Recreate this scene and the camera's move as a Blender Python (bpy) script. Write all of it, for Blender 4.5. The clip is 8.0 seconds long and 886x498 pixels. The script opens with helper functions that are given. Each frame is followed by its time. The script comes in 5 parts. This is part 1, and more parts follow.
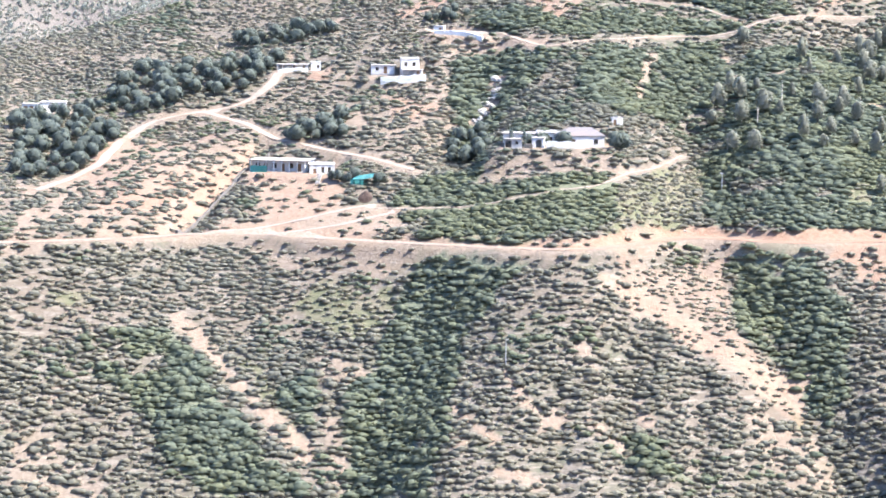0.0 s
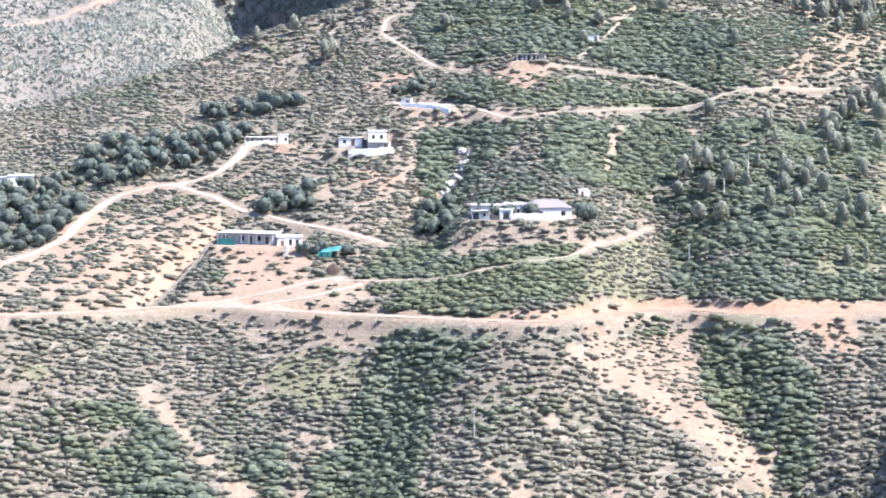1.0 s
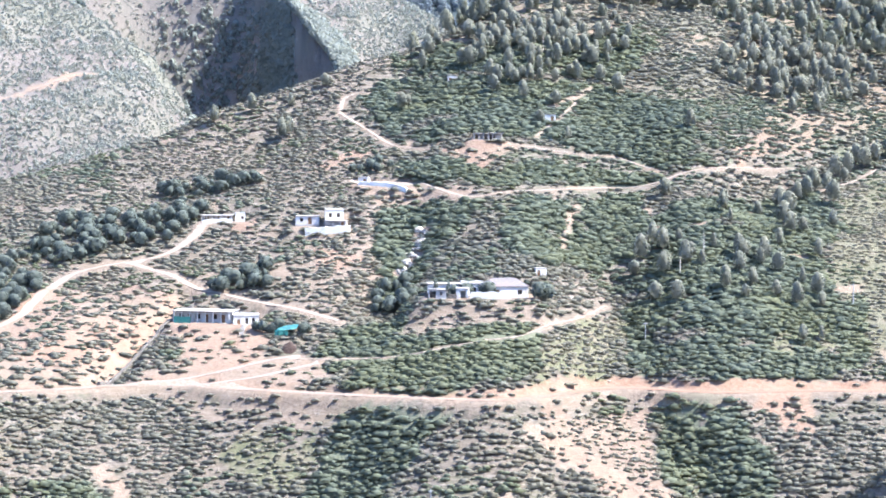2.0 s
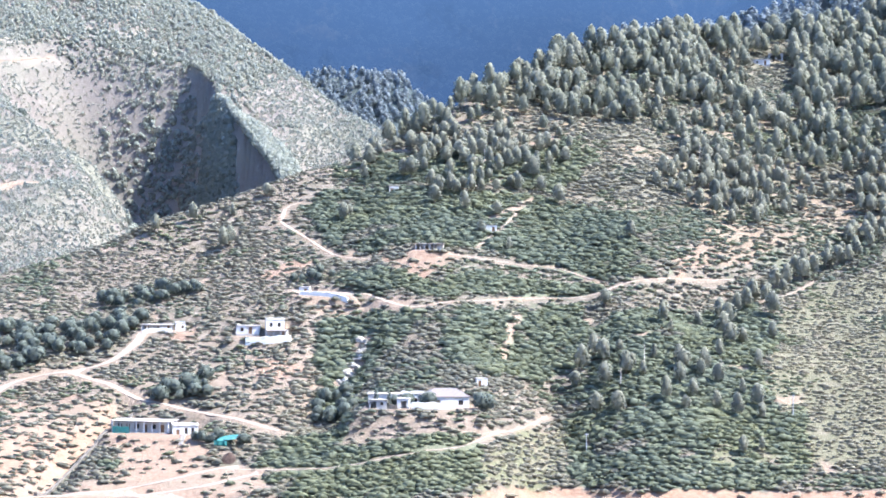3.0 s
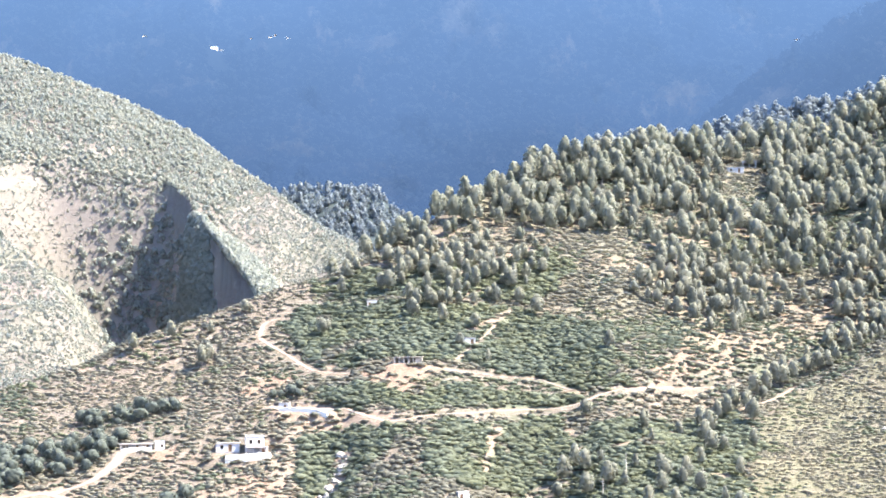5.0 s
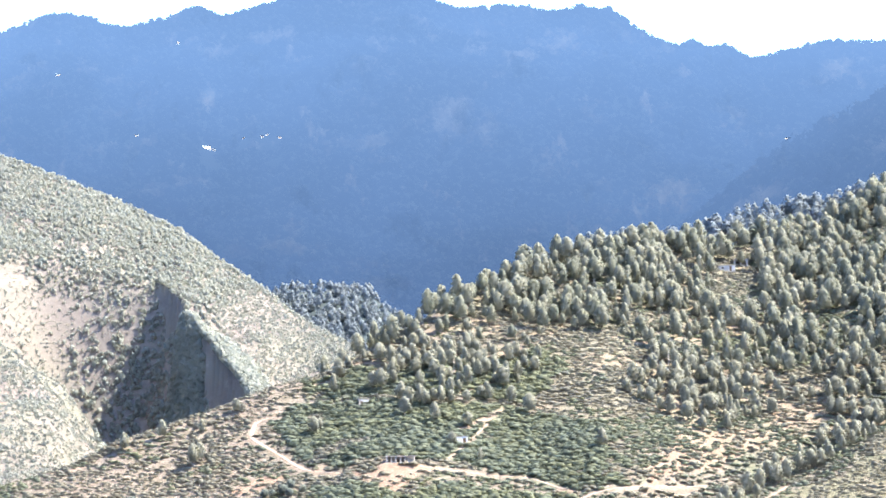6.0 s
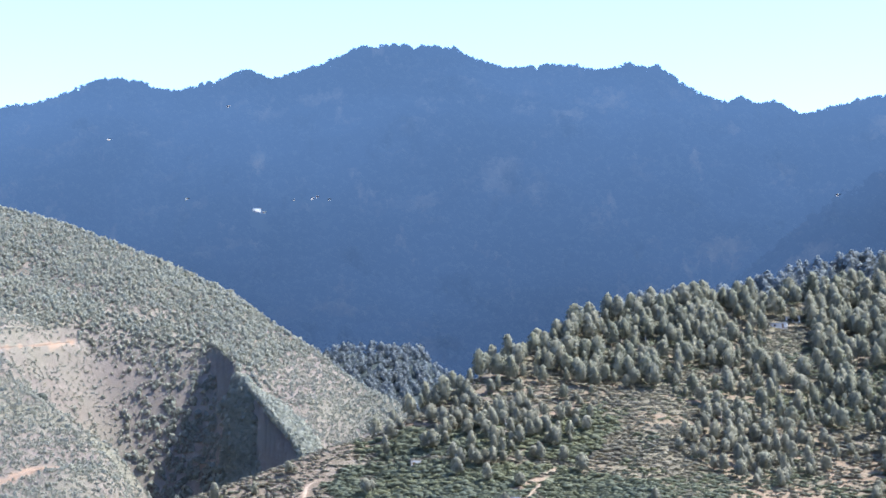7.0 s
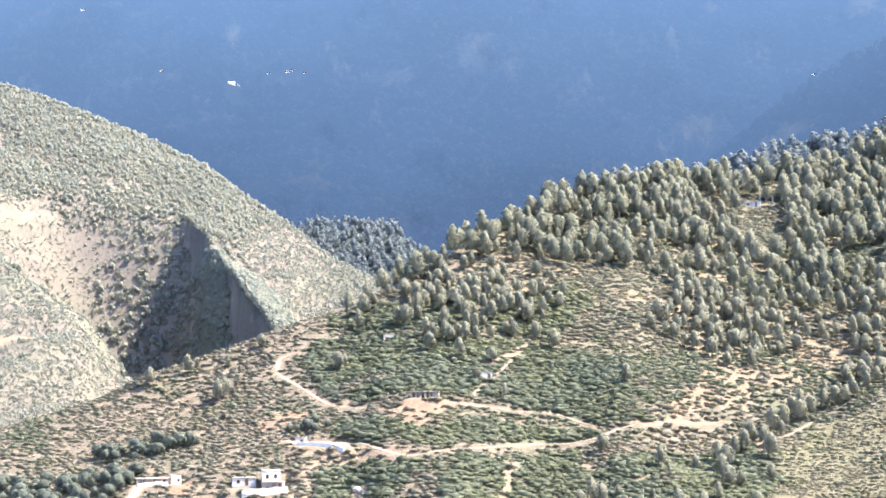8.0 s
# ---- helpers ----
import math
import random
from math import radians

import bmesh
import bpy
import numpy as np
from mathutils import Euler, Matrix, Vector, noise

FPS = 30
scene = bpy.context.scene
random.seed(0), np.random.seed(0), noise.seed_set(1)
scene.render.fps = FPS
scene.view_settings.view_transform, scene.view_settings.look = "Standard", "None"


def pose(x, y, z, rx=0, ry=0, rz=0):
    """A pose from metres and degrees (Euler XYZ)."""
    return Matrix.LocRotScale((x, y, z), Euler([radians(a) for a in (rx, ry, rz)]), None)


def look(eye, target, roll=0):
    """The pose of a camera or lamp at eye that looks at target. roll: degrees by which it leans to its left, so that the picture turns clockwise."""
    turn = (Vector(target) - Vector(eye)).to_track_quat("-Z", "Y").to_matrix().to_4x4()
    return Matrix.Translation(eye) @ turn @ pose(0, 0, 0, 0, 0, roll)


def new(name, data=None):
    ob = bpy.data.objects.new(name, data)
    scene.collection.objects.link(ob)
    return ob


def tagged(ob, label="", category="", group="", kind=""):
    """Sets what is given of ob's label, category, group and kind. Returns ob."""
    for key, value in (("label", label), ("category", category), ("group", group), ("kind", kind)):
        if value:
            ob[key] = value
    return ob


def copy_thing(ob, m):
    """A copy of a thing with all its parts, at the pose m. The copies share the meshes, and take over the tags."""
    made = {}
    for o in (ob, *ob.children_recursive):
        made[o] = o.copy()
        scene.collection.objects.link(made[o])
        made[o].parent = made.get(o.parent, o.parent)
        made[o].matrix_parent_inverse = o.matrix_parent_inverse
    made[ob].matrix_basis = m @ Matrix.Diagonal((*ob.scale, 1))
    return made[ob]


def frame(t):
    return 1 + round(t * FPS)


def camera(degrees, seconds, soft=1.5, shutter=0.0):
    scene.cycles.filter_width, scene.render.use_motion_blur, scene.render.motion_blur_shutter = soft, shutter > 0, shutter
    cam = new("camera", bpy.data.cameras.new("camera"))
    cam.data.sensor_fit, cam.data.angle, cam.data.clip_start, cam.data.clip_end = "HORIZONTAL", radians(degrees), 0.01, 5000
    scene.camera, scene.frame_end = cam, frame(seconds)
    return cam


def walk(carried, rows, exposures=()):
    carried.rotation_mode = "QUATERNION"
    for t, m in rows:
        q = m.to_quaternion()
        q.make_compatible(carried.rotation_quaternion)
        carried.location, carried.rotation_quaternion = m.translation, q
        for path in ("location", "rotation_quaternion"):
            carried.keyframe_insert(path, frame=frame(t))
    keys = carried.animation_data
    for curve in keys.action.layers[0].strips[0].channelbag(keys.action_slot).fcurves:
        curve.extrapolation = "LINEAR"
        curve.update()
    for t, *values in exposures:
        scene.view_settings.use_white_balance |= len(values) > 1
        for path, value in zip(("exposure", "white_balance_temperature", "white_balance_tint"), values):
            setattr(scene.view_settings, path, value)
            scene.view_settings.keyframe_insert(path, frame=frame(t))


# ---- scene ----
cam = camera(24.0, 8.0, soft=1.7)
EYE = 150.0
# seconds, then the degrees by which the camera is turned left, tilted up and leaning right
ROWS = [
    (0.0, -0.017, -7.502, -0.158),
    (0.5, -0.723, -6.863, -0.229),
    (1.0, -0.902, -5.519, -0.038),
    (1.5, -1.500, -4.081, -0.073),
    (1.7, -1.743, -3.769, -0.159),
    (2.8, -3.328, -1.205, -0.508),
    (3.0, -3.686, -0.321, -0.506),
    (3.5, -4.158, 0.541, -0.018),
    (4.0, -4.547, 1.788, -0.019),
    (4.2, -4.566, 2.206, 0.082),
    (5.3, -4.389, 3.262, 0.857),
    (5.5, -4.743, 3.850, 0.881),
    (6.0, -4.549, 5.489, 0.741),
    (6.5, -3.826, 6.428, 1.026),
    (7.0, -3.185, 7.168, 1.158),
    (7.5, -2.994, 5.482, 0.755),
    (8.0, -3.844, 3.733, 0.585),
]
walk(cam, [(t, pose(0, 0, EYE, 90 + tilt, 0, turn) @ pose(0, 0, 0, 0, 0, -lean)) for t, turn, tilt, lean in ROWS],
     [(t, stops + 0.57, warmth + 250, 10) for t, stops, warmth in ((0.0, 2.62, 6200), (1.5, 2.62, 6000), (2.5, 2.66, 5850), (3.5, 2.76, 6100), (5.0, 3.02, 6850), (6.1, 3.0, 6850), (6.5, 2.64, 6550), (6.9, 2.15, 6150), (7.2, 2.15, 6150), (7.6, 2.53, 6800), (7.9, 2.87, 7100), (8.0, 2.87, 7200))])

# ---- light ----
SUN_AZ, SUN_EL = 110.0, 51.0
to_sun = Vector((math.sin(radians(SUN_AZ)) * math.cos(radians(SUN_EL)), math.cos(radians(SUN_AZ)) * math.cos(radians(SUN_EL)), math.sin(radians(SUN_EL))))
world = bpy.data.worlds.new("world")
scene.world = world
world.use_nodes = True
sky = world.node_tree.nodes.new("ShaderNodeTexSky")
sky.sky_type, sky.sun_disc = "NISHITA", False
sky.sun_elevation, sky.sun_rotation = radians(SUN_EL), radians(SUN_AZ)
sky.dust_density, sky.air_density, sky.ozone_density, sky.altitude = 0.0, 0.5, 1.6, 3200.0
world.node_tree.nodes["Background"].inputs["Strength"].default_value = 0.15
world.node_tree.links.new(sky.outputs[0], world.node_tree.nodes["Background"].inputs["Color"])
sun = new("sun", bpy.data.lights.new("sun", "SUN"))
sun.data.energy, sun.data.angle, sun.data.color = 2.05, radians(0.6), (1.0, 0.95, 0.87)
sun.matrix_world = look(to_sun * 200 + Vector((0, 300, EYE)), (0, 300, EYE))

# ---- materials ----
def nodes_of(name):
    m = bpy.data.materials.new(name)
    m.use_nodes = True
    t = m.node_tree
    return m, t, t.nodes["Principled BSDF"], lambda kind: t.nodes.new("ShaderNode" + kind)


def noise_node(t, make, place, size, detail=4.0, rough=0.6):
    n = make("TexNoise")
    n.inputs["Scale"].default_value, n.inputs["Detail"].default_value, n.inputs["Roughness"].default_value = 1.0 / size, detail, rough
    t.links.new(place, n.inputs["Vector"])
    return n.outputs["Fac"]


def blend(t, make, fac, low, high):
    """Mix two colours, each a tuple or a socket, by a number or a socket."""
    n = make("MixRGB")
    for socket, value in zip(n.inputs, (fac, low, high)):
        if isinstance(value, tuple):
            socket.default_value = (*value, 1)
        elif isinstance(value, (int, float)):
            socket.default_value = value
        else:
            t.links.new(value, socket)
    return n.outputs[0]


def span(t, make, value, low, high):
    n = make("MapRange")
    n.inputs["From Min"].default_value, n.inputs["From Max"].default_value = low, high
    t.links.new(value, n.inputs["Value"])
    return n.outputs["Result"]


def surface(name, dark, light, grain, stain, rough=0.85, bump=0.3, metal=0.0, wear=None):
    """A plain material with fine grain and broad stains of the given sizes in metres, varied from object to object."""
    m, t, b, make = nodes_of(name)
    place = make("NewGeometry").outputs["Position"]
    fine = noise_node(t, make, place, grain)
    broad = noise_node(t, make, place, stain, 3.0)
    col = blend(t, make, span(t, make, fine, 0.3, 0.7), dark, light)
    col = blend(t, make, span(t, make, broad, 0.52, 0.72), col, wear or tuple(0.75 * c for c in dark))
    t.links.new(col, b.inputs["Base Color"])
    b.inputs["Roughness"].default_value, b.inputs["Metallic"].default_value = rough, metal
    b.inputs["Specular IOR Level"].default_value = 0.25
    bm = make("Bump")
    bm.inputs["Strength"].default_value, bm.inputs["Distance"].default_value = bump, grain
    t.links.new(fine, bm.inputs["Height"])
    t.links.new(bm.outputs[0], b.inputs["Normal"])
    return m


def foliage(name, dark, light, dry, through_light=0.25, air=None):
    """Leaves: each clump and each leaf has its own shade; some light comes through."""
    m, t, b, make = nodes_of(name)
    geo = make("NewGeometry")
    tint = make("Attribute")
    tint.attribute_name = "tint"
    info = make("ObjectInfo")
    mixed = make("Math")
    mixed.operation = "ADD"
    t.links.new(tint.outputs["Fac"], mixed.inputs[0])
    half = make("Math")
    half.operation = "MULTIPLY"
    half.inputs[1].default_value = 0.35
    t.links.new(info.outputs["Random"], half.inputs[0])
    t.links.new(half.outputs[0], mixed.inputs[1])
    col = blend(t, make, geo.outputs["Random Per Island"], dark, light)
    col = blend(t, make, span(t, make, mixed.outputs[0], 0.55, 1.3), col, dry)
    t.links.new(col, b.inputs["Base Color"])
    b.inputs["Roughness"].default_value, b.inputs["Specular IOR Level"].default_value = 0.7, 0.2
    tr = make("BsdfTranslucent")
    t.links.new(col, tr.inputs["Color"])
    mix = make("MixShader")
    mix.inputs[0].default_value = through_light
    t.links.new(b.outputs[0], mix.inputs[1])
    t.links.new(tr.outputs[0], mix.inputs[2])
    out = t.nodes["Material Output"]
    t.links.new(mix.outputs[0], out.inputs["Surface"])
    return m


def soil():
    """The hillside: stony scrub soil, red where it was cut, pale where it is bare, green where grass grows."""
    m, t, b, make = nodes_of("hill_soil")
    place = make("NewGeometry").outputs["Position"]
    cover = make("Attribute")
    cover.attribute_name = "cover"
    rgb = make("SeparateColor")
    t.links.new(cover.outputs["Color"], rgb.inputs[0])
    bare, red, grass = rgb.outputs
    lush = cover.outputs["Alpha"]
    fine = noise_node(t, make, place, 0.9, 5.0, 0.7)
    mid = noise_node(t, make, place, 7.0, 4.0, 0.65)
    wide = noise_node(t, make, place, 45.0, 3.0)
    col = blend(t, make, span(t, make, fine, 0.35, 0.65), (0.096, 0.083, 0.067), (0.178, 0.152, 0.126))
    col = blend(t, make, span(t, make, mid, 0.48, 0.64), col, (0.097, 0.098, 0.070))
    col = blend(t, make, span(t, make, wide, 0.45, 0.65), col, (0.142, 0.116, 0.092))
    stretch = make("VectorMath")
    stretch.operation = "MULTIPLY"
    stretch.inputs[1].default_value = (0.28, 0.28, 2.2)
    t.links.new(place, stretch.inputs[0])
    ledge = noise_node(t, make, stretch.outputs[0], 1.3, 3.0)
    col = blend(t, make, span(t, make, ledge, 0.5, 0.66), col, (0.205, 0.178, 0.150))
    under = blend(t, make, fine, (0.095, 0.112, 0.078), (0.150, 0.160, 0.112))
    col = blend(t, make, lush, col, under)
    green = blend(t, make, span(t, make, fine, 0.3, 0.7), (0.084, 0.094, 0.050), (0.144, 0.146, 0.086))
    green = blend(t, make, span(t, make, mid, 0.5, 0.66), green, (0.170, 0.146, 0.106))
    col = blend(t, make, grass, col, green)
    pale = blend(t, make, span(t, make, fine, 0.3, 0.7), (0.180, 0.134, 0.102), (0.285, 0.220, 0.174))
    pale = blend(t, make, span(t, make, mid, 0.45, 0.7), pale, (0.236, 0.168, 0.124))
    col = blend(t, make, bare, col, pale)
    cut = blend(t, make, span(t, make, fine, 0.3, 0.7), (0.190, 0.110, 0.076), (0.290, 0.190, 0.138))
    cut = blend(t, make, span(t, make, mid, 0.45, 0.7), cut, (0.268, 0.200, 0.155))
    col = blend(t, make, red, col, cut)
    dry = make("Attribute")
    dry.attribute_name = "dry"
    straw = blend(t, make, span(t, make, noise_node(t, make, place, 3.5, 6.0, 0.75), 0.38, 0.62), (0.106, 0.092, 0.083), (0.185, 0.161, 0.145))
    straw = blend(t, make, span(t, make, noise_node(t, make, place, 60.0), 0.42, 0.62), straw, (0.145, 0.141, 0.114))
    straw = blend(t, make, span(t, make, noise_node(t, make, place, 9.0, 4.0, 0.7), 0.60, 0.68), straw, (0.245, 0.214, 0.192))
    straw = blend(t, make, bare, straw, (0.158, 0.138, 0.124))
    straw = blend(t, make, red, straw, (0.290, 0.200, 0.145))
    col = blend(t, make, dry.outputs["Fac"], col, straw)
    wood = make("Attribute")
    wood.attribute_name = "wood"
    # a much darker, bluish ground colour wherever the back woods stand
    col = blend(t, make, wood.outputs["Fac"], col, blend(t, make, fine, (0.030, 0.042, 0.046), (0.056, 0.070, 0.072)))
    t.links.new(col, b.inputs["Base Color"])
    b.inputs["Roughness"].default_value, b.inputs["Specular IOR Level"].default_value = 0.95, 0.1
    bm = make("Bump")
    bm.inputs["Strength"].default_value, bm.inputs["Distance"].default_value = 0.8, 0.5
    t.links.new(fine, bm.inputs["Height"])
    t.links.new(bm.outputs[0], b.inputs["Normal"])
    return m


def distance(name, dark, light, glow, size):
    """The far mountain, a backdrop of blue distance: dark woods and paler clearings, its blue haze put in as emission.
    """
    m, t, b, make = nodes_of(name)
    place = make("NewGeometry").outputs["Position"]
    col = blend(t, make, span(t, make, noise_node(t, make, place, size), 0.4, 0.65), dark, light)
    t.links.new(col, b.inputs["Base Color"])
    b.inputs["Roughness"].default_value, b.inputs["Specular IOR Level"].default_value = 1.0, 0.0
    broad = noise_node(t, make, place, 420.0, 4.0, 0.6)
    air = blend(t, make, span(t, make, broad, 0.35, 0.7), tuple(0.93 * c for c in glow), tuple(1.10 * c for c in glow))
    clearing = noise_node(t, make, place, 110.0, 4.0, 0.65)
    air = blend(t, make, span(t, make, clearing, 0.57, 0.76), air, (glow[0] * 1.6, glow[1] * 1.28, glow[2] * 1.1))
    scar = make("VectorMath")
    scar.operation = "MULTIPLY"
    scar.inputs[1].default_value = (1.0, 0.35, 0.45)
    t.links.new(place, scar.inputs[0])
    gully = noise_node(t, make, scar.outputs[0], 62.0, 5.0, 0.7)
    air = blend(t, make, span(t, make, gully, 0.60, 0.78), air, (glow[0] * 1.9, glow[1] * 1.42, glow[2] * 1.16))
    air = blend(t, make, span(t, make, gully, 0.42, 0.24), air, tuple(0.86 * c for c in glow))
    # the haze glow is weaker low down, stronger on the higher, farther slopes
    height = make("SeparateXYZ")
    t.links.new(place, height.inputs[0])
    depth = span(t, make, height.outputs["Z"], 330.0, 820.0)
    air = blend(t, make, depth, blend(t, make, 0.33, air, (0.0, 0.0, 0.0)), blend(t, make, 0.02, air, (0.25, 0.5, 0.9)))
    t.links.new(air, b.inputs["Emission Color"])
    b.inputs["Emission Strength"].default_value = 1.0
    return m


M_SOIL = soil()
M_ROAD = surface("road_dirt", (0.200, 0.152, 0.118), (0.290, 0.232, 0.188), 0.8, 9.0, 0.95, wear=(0.230, 0.142, 0.094))
M_PALE = surface("pale_dirt", (0.230, 0.184, 0.146), (0.330, 0.276, 0.230), 0.8, 7.0, 0.95, wear=(0.225, 0.165, 0.122))
# the road's soil turns red towards the east
t, b = M_ROAD.node_tree, M_ROAD.node_tree.nodes["Principled BSDF"]
make = lambda kind: t.nodes.new("ShaderNode" + kind)
where = make("SeparateXYZ")
t.links.new(make("NewGeometry").outputs["Position"], where.inputs[0])
mottle = noise_node(t, make, where.inputs[0].links[0].from_socket, 4.0)
t.links.new(blend(t, make, span(t, make, where.outputs["X"], -10.0, 80.0), b.inputs["Base Color"].links[0].from_socket, blend(t, make, mottle, (0.175, 0.100, 0.068), (0.300, 0.190, 0.136))), b.inputs["Base Color"])
# leaf colours are raised here to take in the veil of haze
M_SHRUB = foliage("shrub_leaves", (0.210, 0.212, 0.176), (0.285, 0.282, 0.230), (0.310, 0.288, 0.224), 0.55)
M_GREENSHRUB = foliage("green_shrub_leaves", (0.165, 0.196, 0.154), (0.218, 0.246, 0.186), (0.232, 0.248, 0.158), 0.55)
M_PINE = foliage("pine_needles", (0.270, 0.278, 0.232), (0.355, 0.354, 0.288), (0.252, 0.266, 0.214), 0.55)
M_OAK = foliage("oak_leaves", (0.132, 0.158, 0.142), (0.200, 0.226, 0.196), (0.210, 0.226, 0.178), 0.5)
# paler again, for the haze in front of the dry hill
M_HILLTREE = foliage("haze_lifted_hill_leaves", (0.250, 0.276, 0.250), (0.325, 0.346, 0.305), (0.335, 0.336, 0.282), 0.55)
# the blue of distant haze is painted into these needles
M_BACKPINE = foliage("haze_tinted_pine_needles", (0.170, 0.208, 0.236), (0.232, 0.270, 0.294), (0.234, 0.264, 0.276), 0.5)
M_BARK = surface("bark", (0.14, 0.10, 0.075), (0.30, 0.24, 0.19), 0.12, 0.9, 0.9)
M_DEAD = surface("dead_wood", (0.40, 0.36, 0.31), (0.60, 0.56, 0.50), 0.1, 0.8, 0.85)
# near-black woods whose blue is emission in place of haze
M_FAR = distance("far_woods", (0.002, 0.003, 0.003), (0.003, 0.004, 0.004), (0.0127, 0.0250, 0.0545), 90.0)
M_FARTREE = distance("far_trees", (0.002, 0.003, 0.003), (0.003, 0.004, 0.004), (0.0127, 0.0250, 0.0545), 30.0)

# ---- the land: heights of the near hill, the valley, the hills behind and the far mountain ----
ROAD_A = (-14, -12.1, -8.8, -6, -2.9, 1, 4.2, 7.25, 8, 9.6, 12.1, 16)
ROAD_R = (507, 507, 509, 521, 504, 490, 484, 522, 508, 505, 515, 521)
CREST_A = (-40, -20, -13, -10.5, -9, -7.3, -5.3, -3.2, -1.4, 0, 1.5, 2.8, 4.4, 6.4, 8.4, 10.6, 12, 14.3, 17, 26, 45)
CREST_E = (-9, -4, -2.0, -1.6, -1.2, -.7, -.15, .5, 1.1, 1.65, 2.15, 2.85, 3.6, 4.5, 5.15, 5.25, 5.25, 5.4, 6.65, 5, -6)
LEFT_A = (-60, -30, -9, -7.3, -5.8, -4.3, -2.7, -1.7, -.4, .6, 1.9, 3.2, 6)
LEFT_E = (2, 7, 8.45, 8.0, 7.45, 6.87, 6.1, 5.33, 4.5, 3.75, 3.05, 2.2, 0)
BACK_A = (-4, -1.5, -.4, 1.3, 2.5, 3.4, 5, 7, 8.3, 11.3, 13.3, 15.2, 17, 30)
BACK_E = (4, 4.9, 4.3, 4.45, 4.35, 3.5, 2.5, 4.2, 5.4, 5.75, 6.35, 6.4, 7.1, 4)
BACK_R = (2000, 2000, 2000, 2000, 2000, 2000, 1800, 1300, 1180, 1150, 1150, 1150, 1150, 1150)
SKY_A = (-180, -60, -30, -8.93, -8.18, -7.42, -6.5, -5.88, -5.26, -4.72, -3.87, -3.24, -2.22, -1.52, -0.57, 0.38, 1.01, 1.97, 3.55, 4.18, 5.12, 6.07, 7.01, 7.48, 8.11, 8.51, 8.82, 9.21, 9.67, 10.2, 10.74, 11.12, 11.51, 11.97, 12.43, 13.03, 13.49, 14.27, 14.88, 15.43, 30, 60, 180)
SKY_E = (6, 8, 9, 10.8, 10.94, 11.18, 11.63, 11.69, 11.65, 11.33, 11.44, 11.66, 12.0, 11.69, 12.02, 12.35, 12.52, 12.53, 12.52, 12.21, 11.93, 11.95, 11.93, 11.76, 11.82, 11.96, 11.82, 11.88, 11.56, 11.2, 10.91, 10.82, 10.95, 10.7, 10.71, 10.45, 10.44, 10.64, 10.76, 10.8, 10, 8, 6)


def lattice(i, j, seed):
    h = np.sin(i * 127.1 + j * 311.7 + seed * 74.7) * 43758.5453
    return h - np.floor(h)


def ripple(x, y, size, seed=0):
    """Smooth noise between -1 and 1, with swells of about the given size in metres."""
    u, v = x / size, y / size
    i, j = np.floor(u), np.floor(v)
    fx, fy = u - i, v - j
    fx, fy = fx * fx * (3 - 2 * fx), fy * fy * (3 - 2 * fy)
    low = lattice(i, j, seed) * (1 - fx) + lattice(i + 1, j, seed) * fx
    top = lattice(i, j + 1, seed) * (1 - fx) + lattice(i + 1, j + 1, seed) * fx
    return 2 * (low * (1 - fy) + top * fy) - 1


def lower_of(p, q, k):
    """The lower of two heights, with the edge between them rounded over about k metres."""
    h = np.clip(0.5 + 0.5 * (q - p) / k, 0, 1)
    return q * (1 - h) + p * h - k * h * (1 - h)


def eased(a, angles, values, ease):
    """A table read at each angle, with its corners rounded over the given degrees."""
    return sum(w * np.interp(a + k * ease, angles, values) for k, w in ((-1, 0.2), (-0.5, 0.2), (0, 0.2), (0.5, 0.2), (1, 0.2)))


def rise(angle, run):
    return run * np.tan(np.radians(angle))


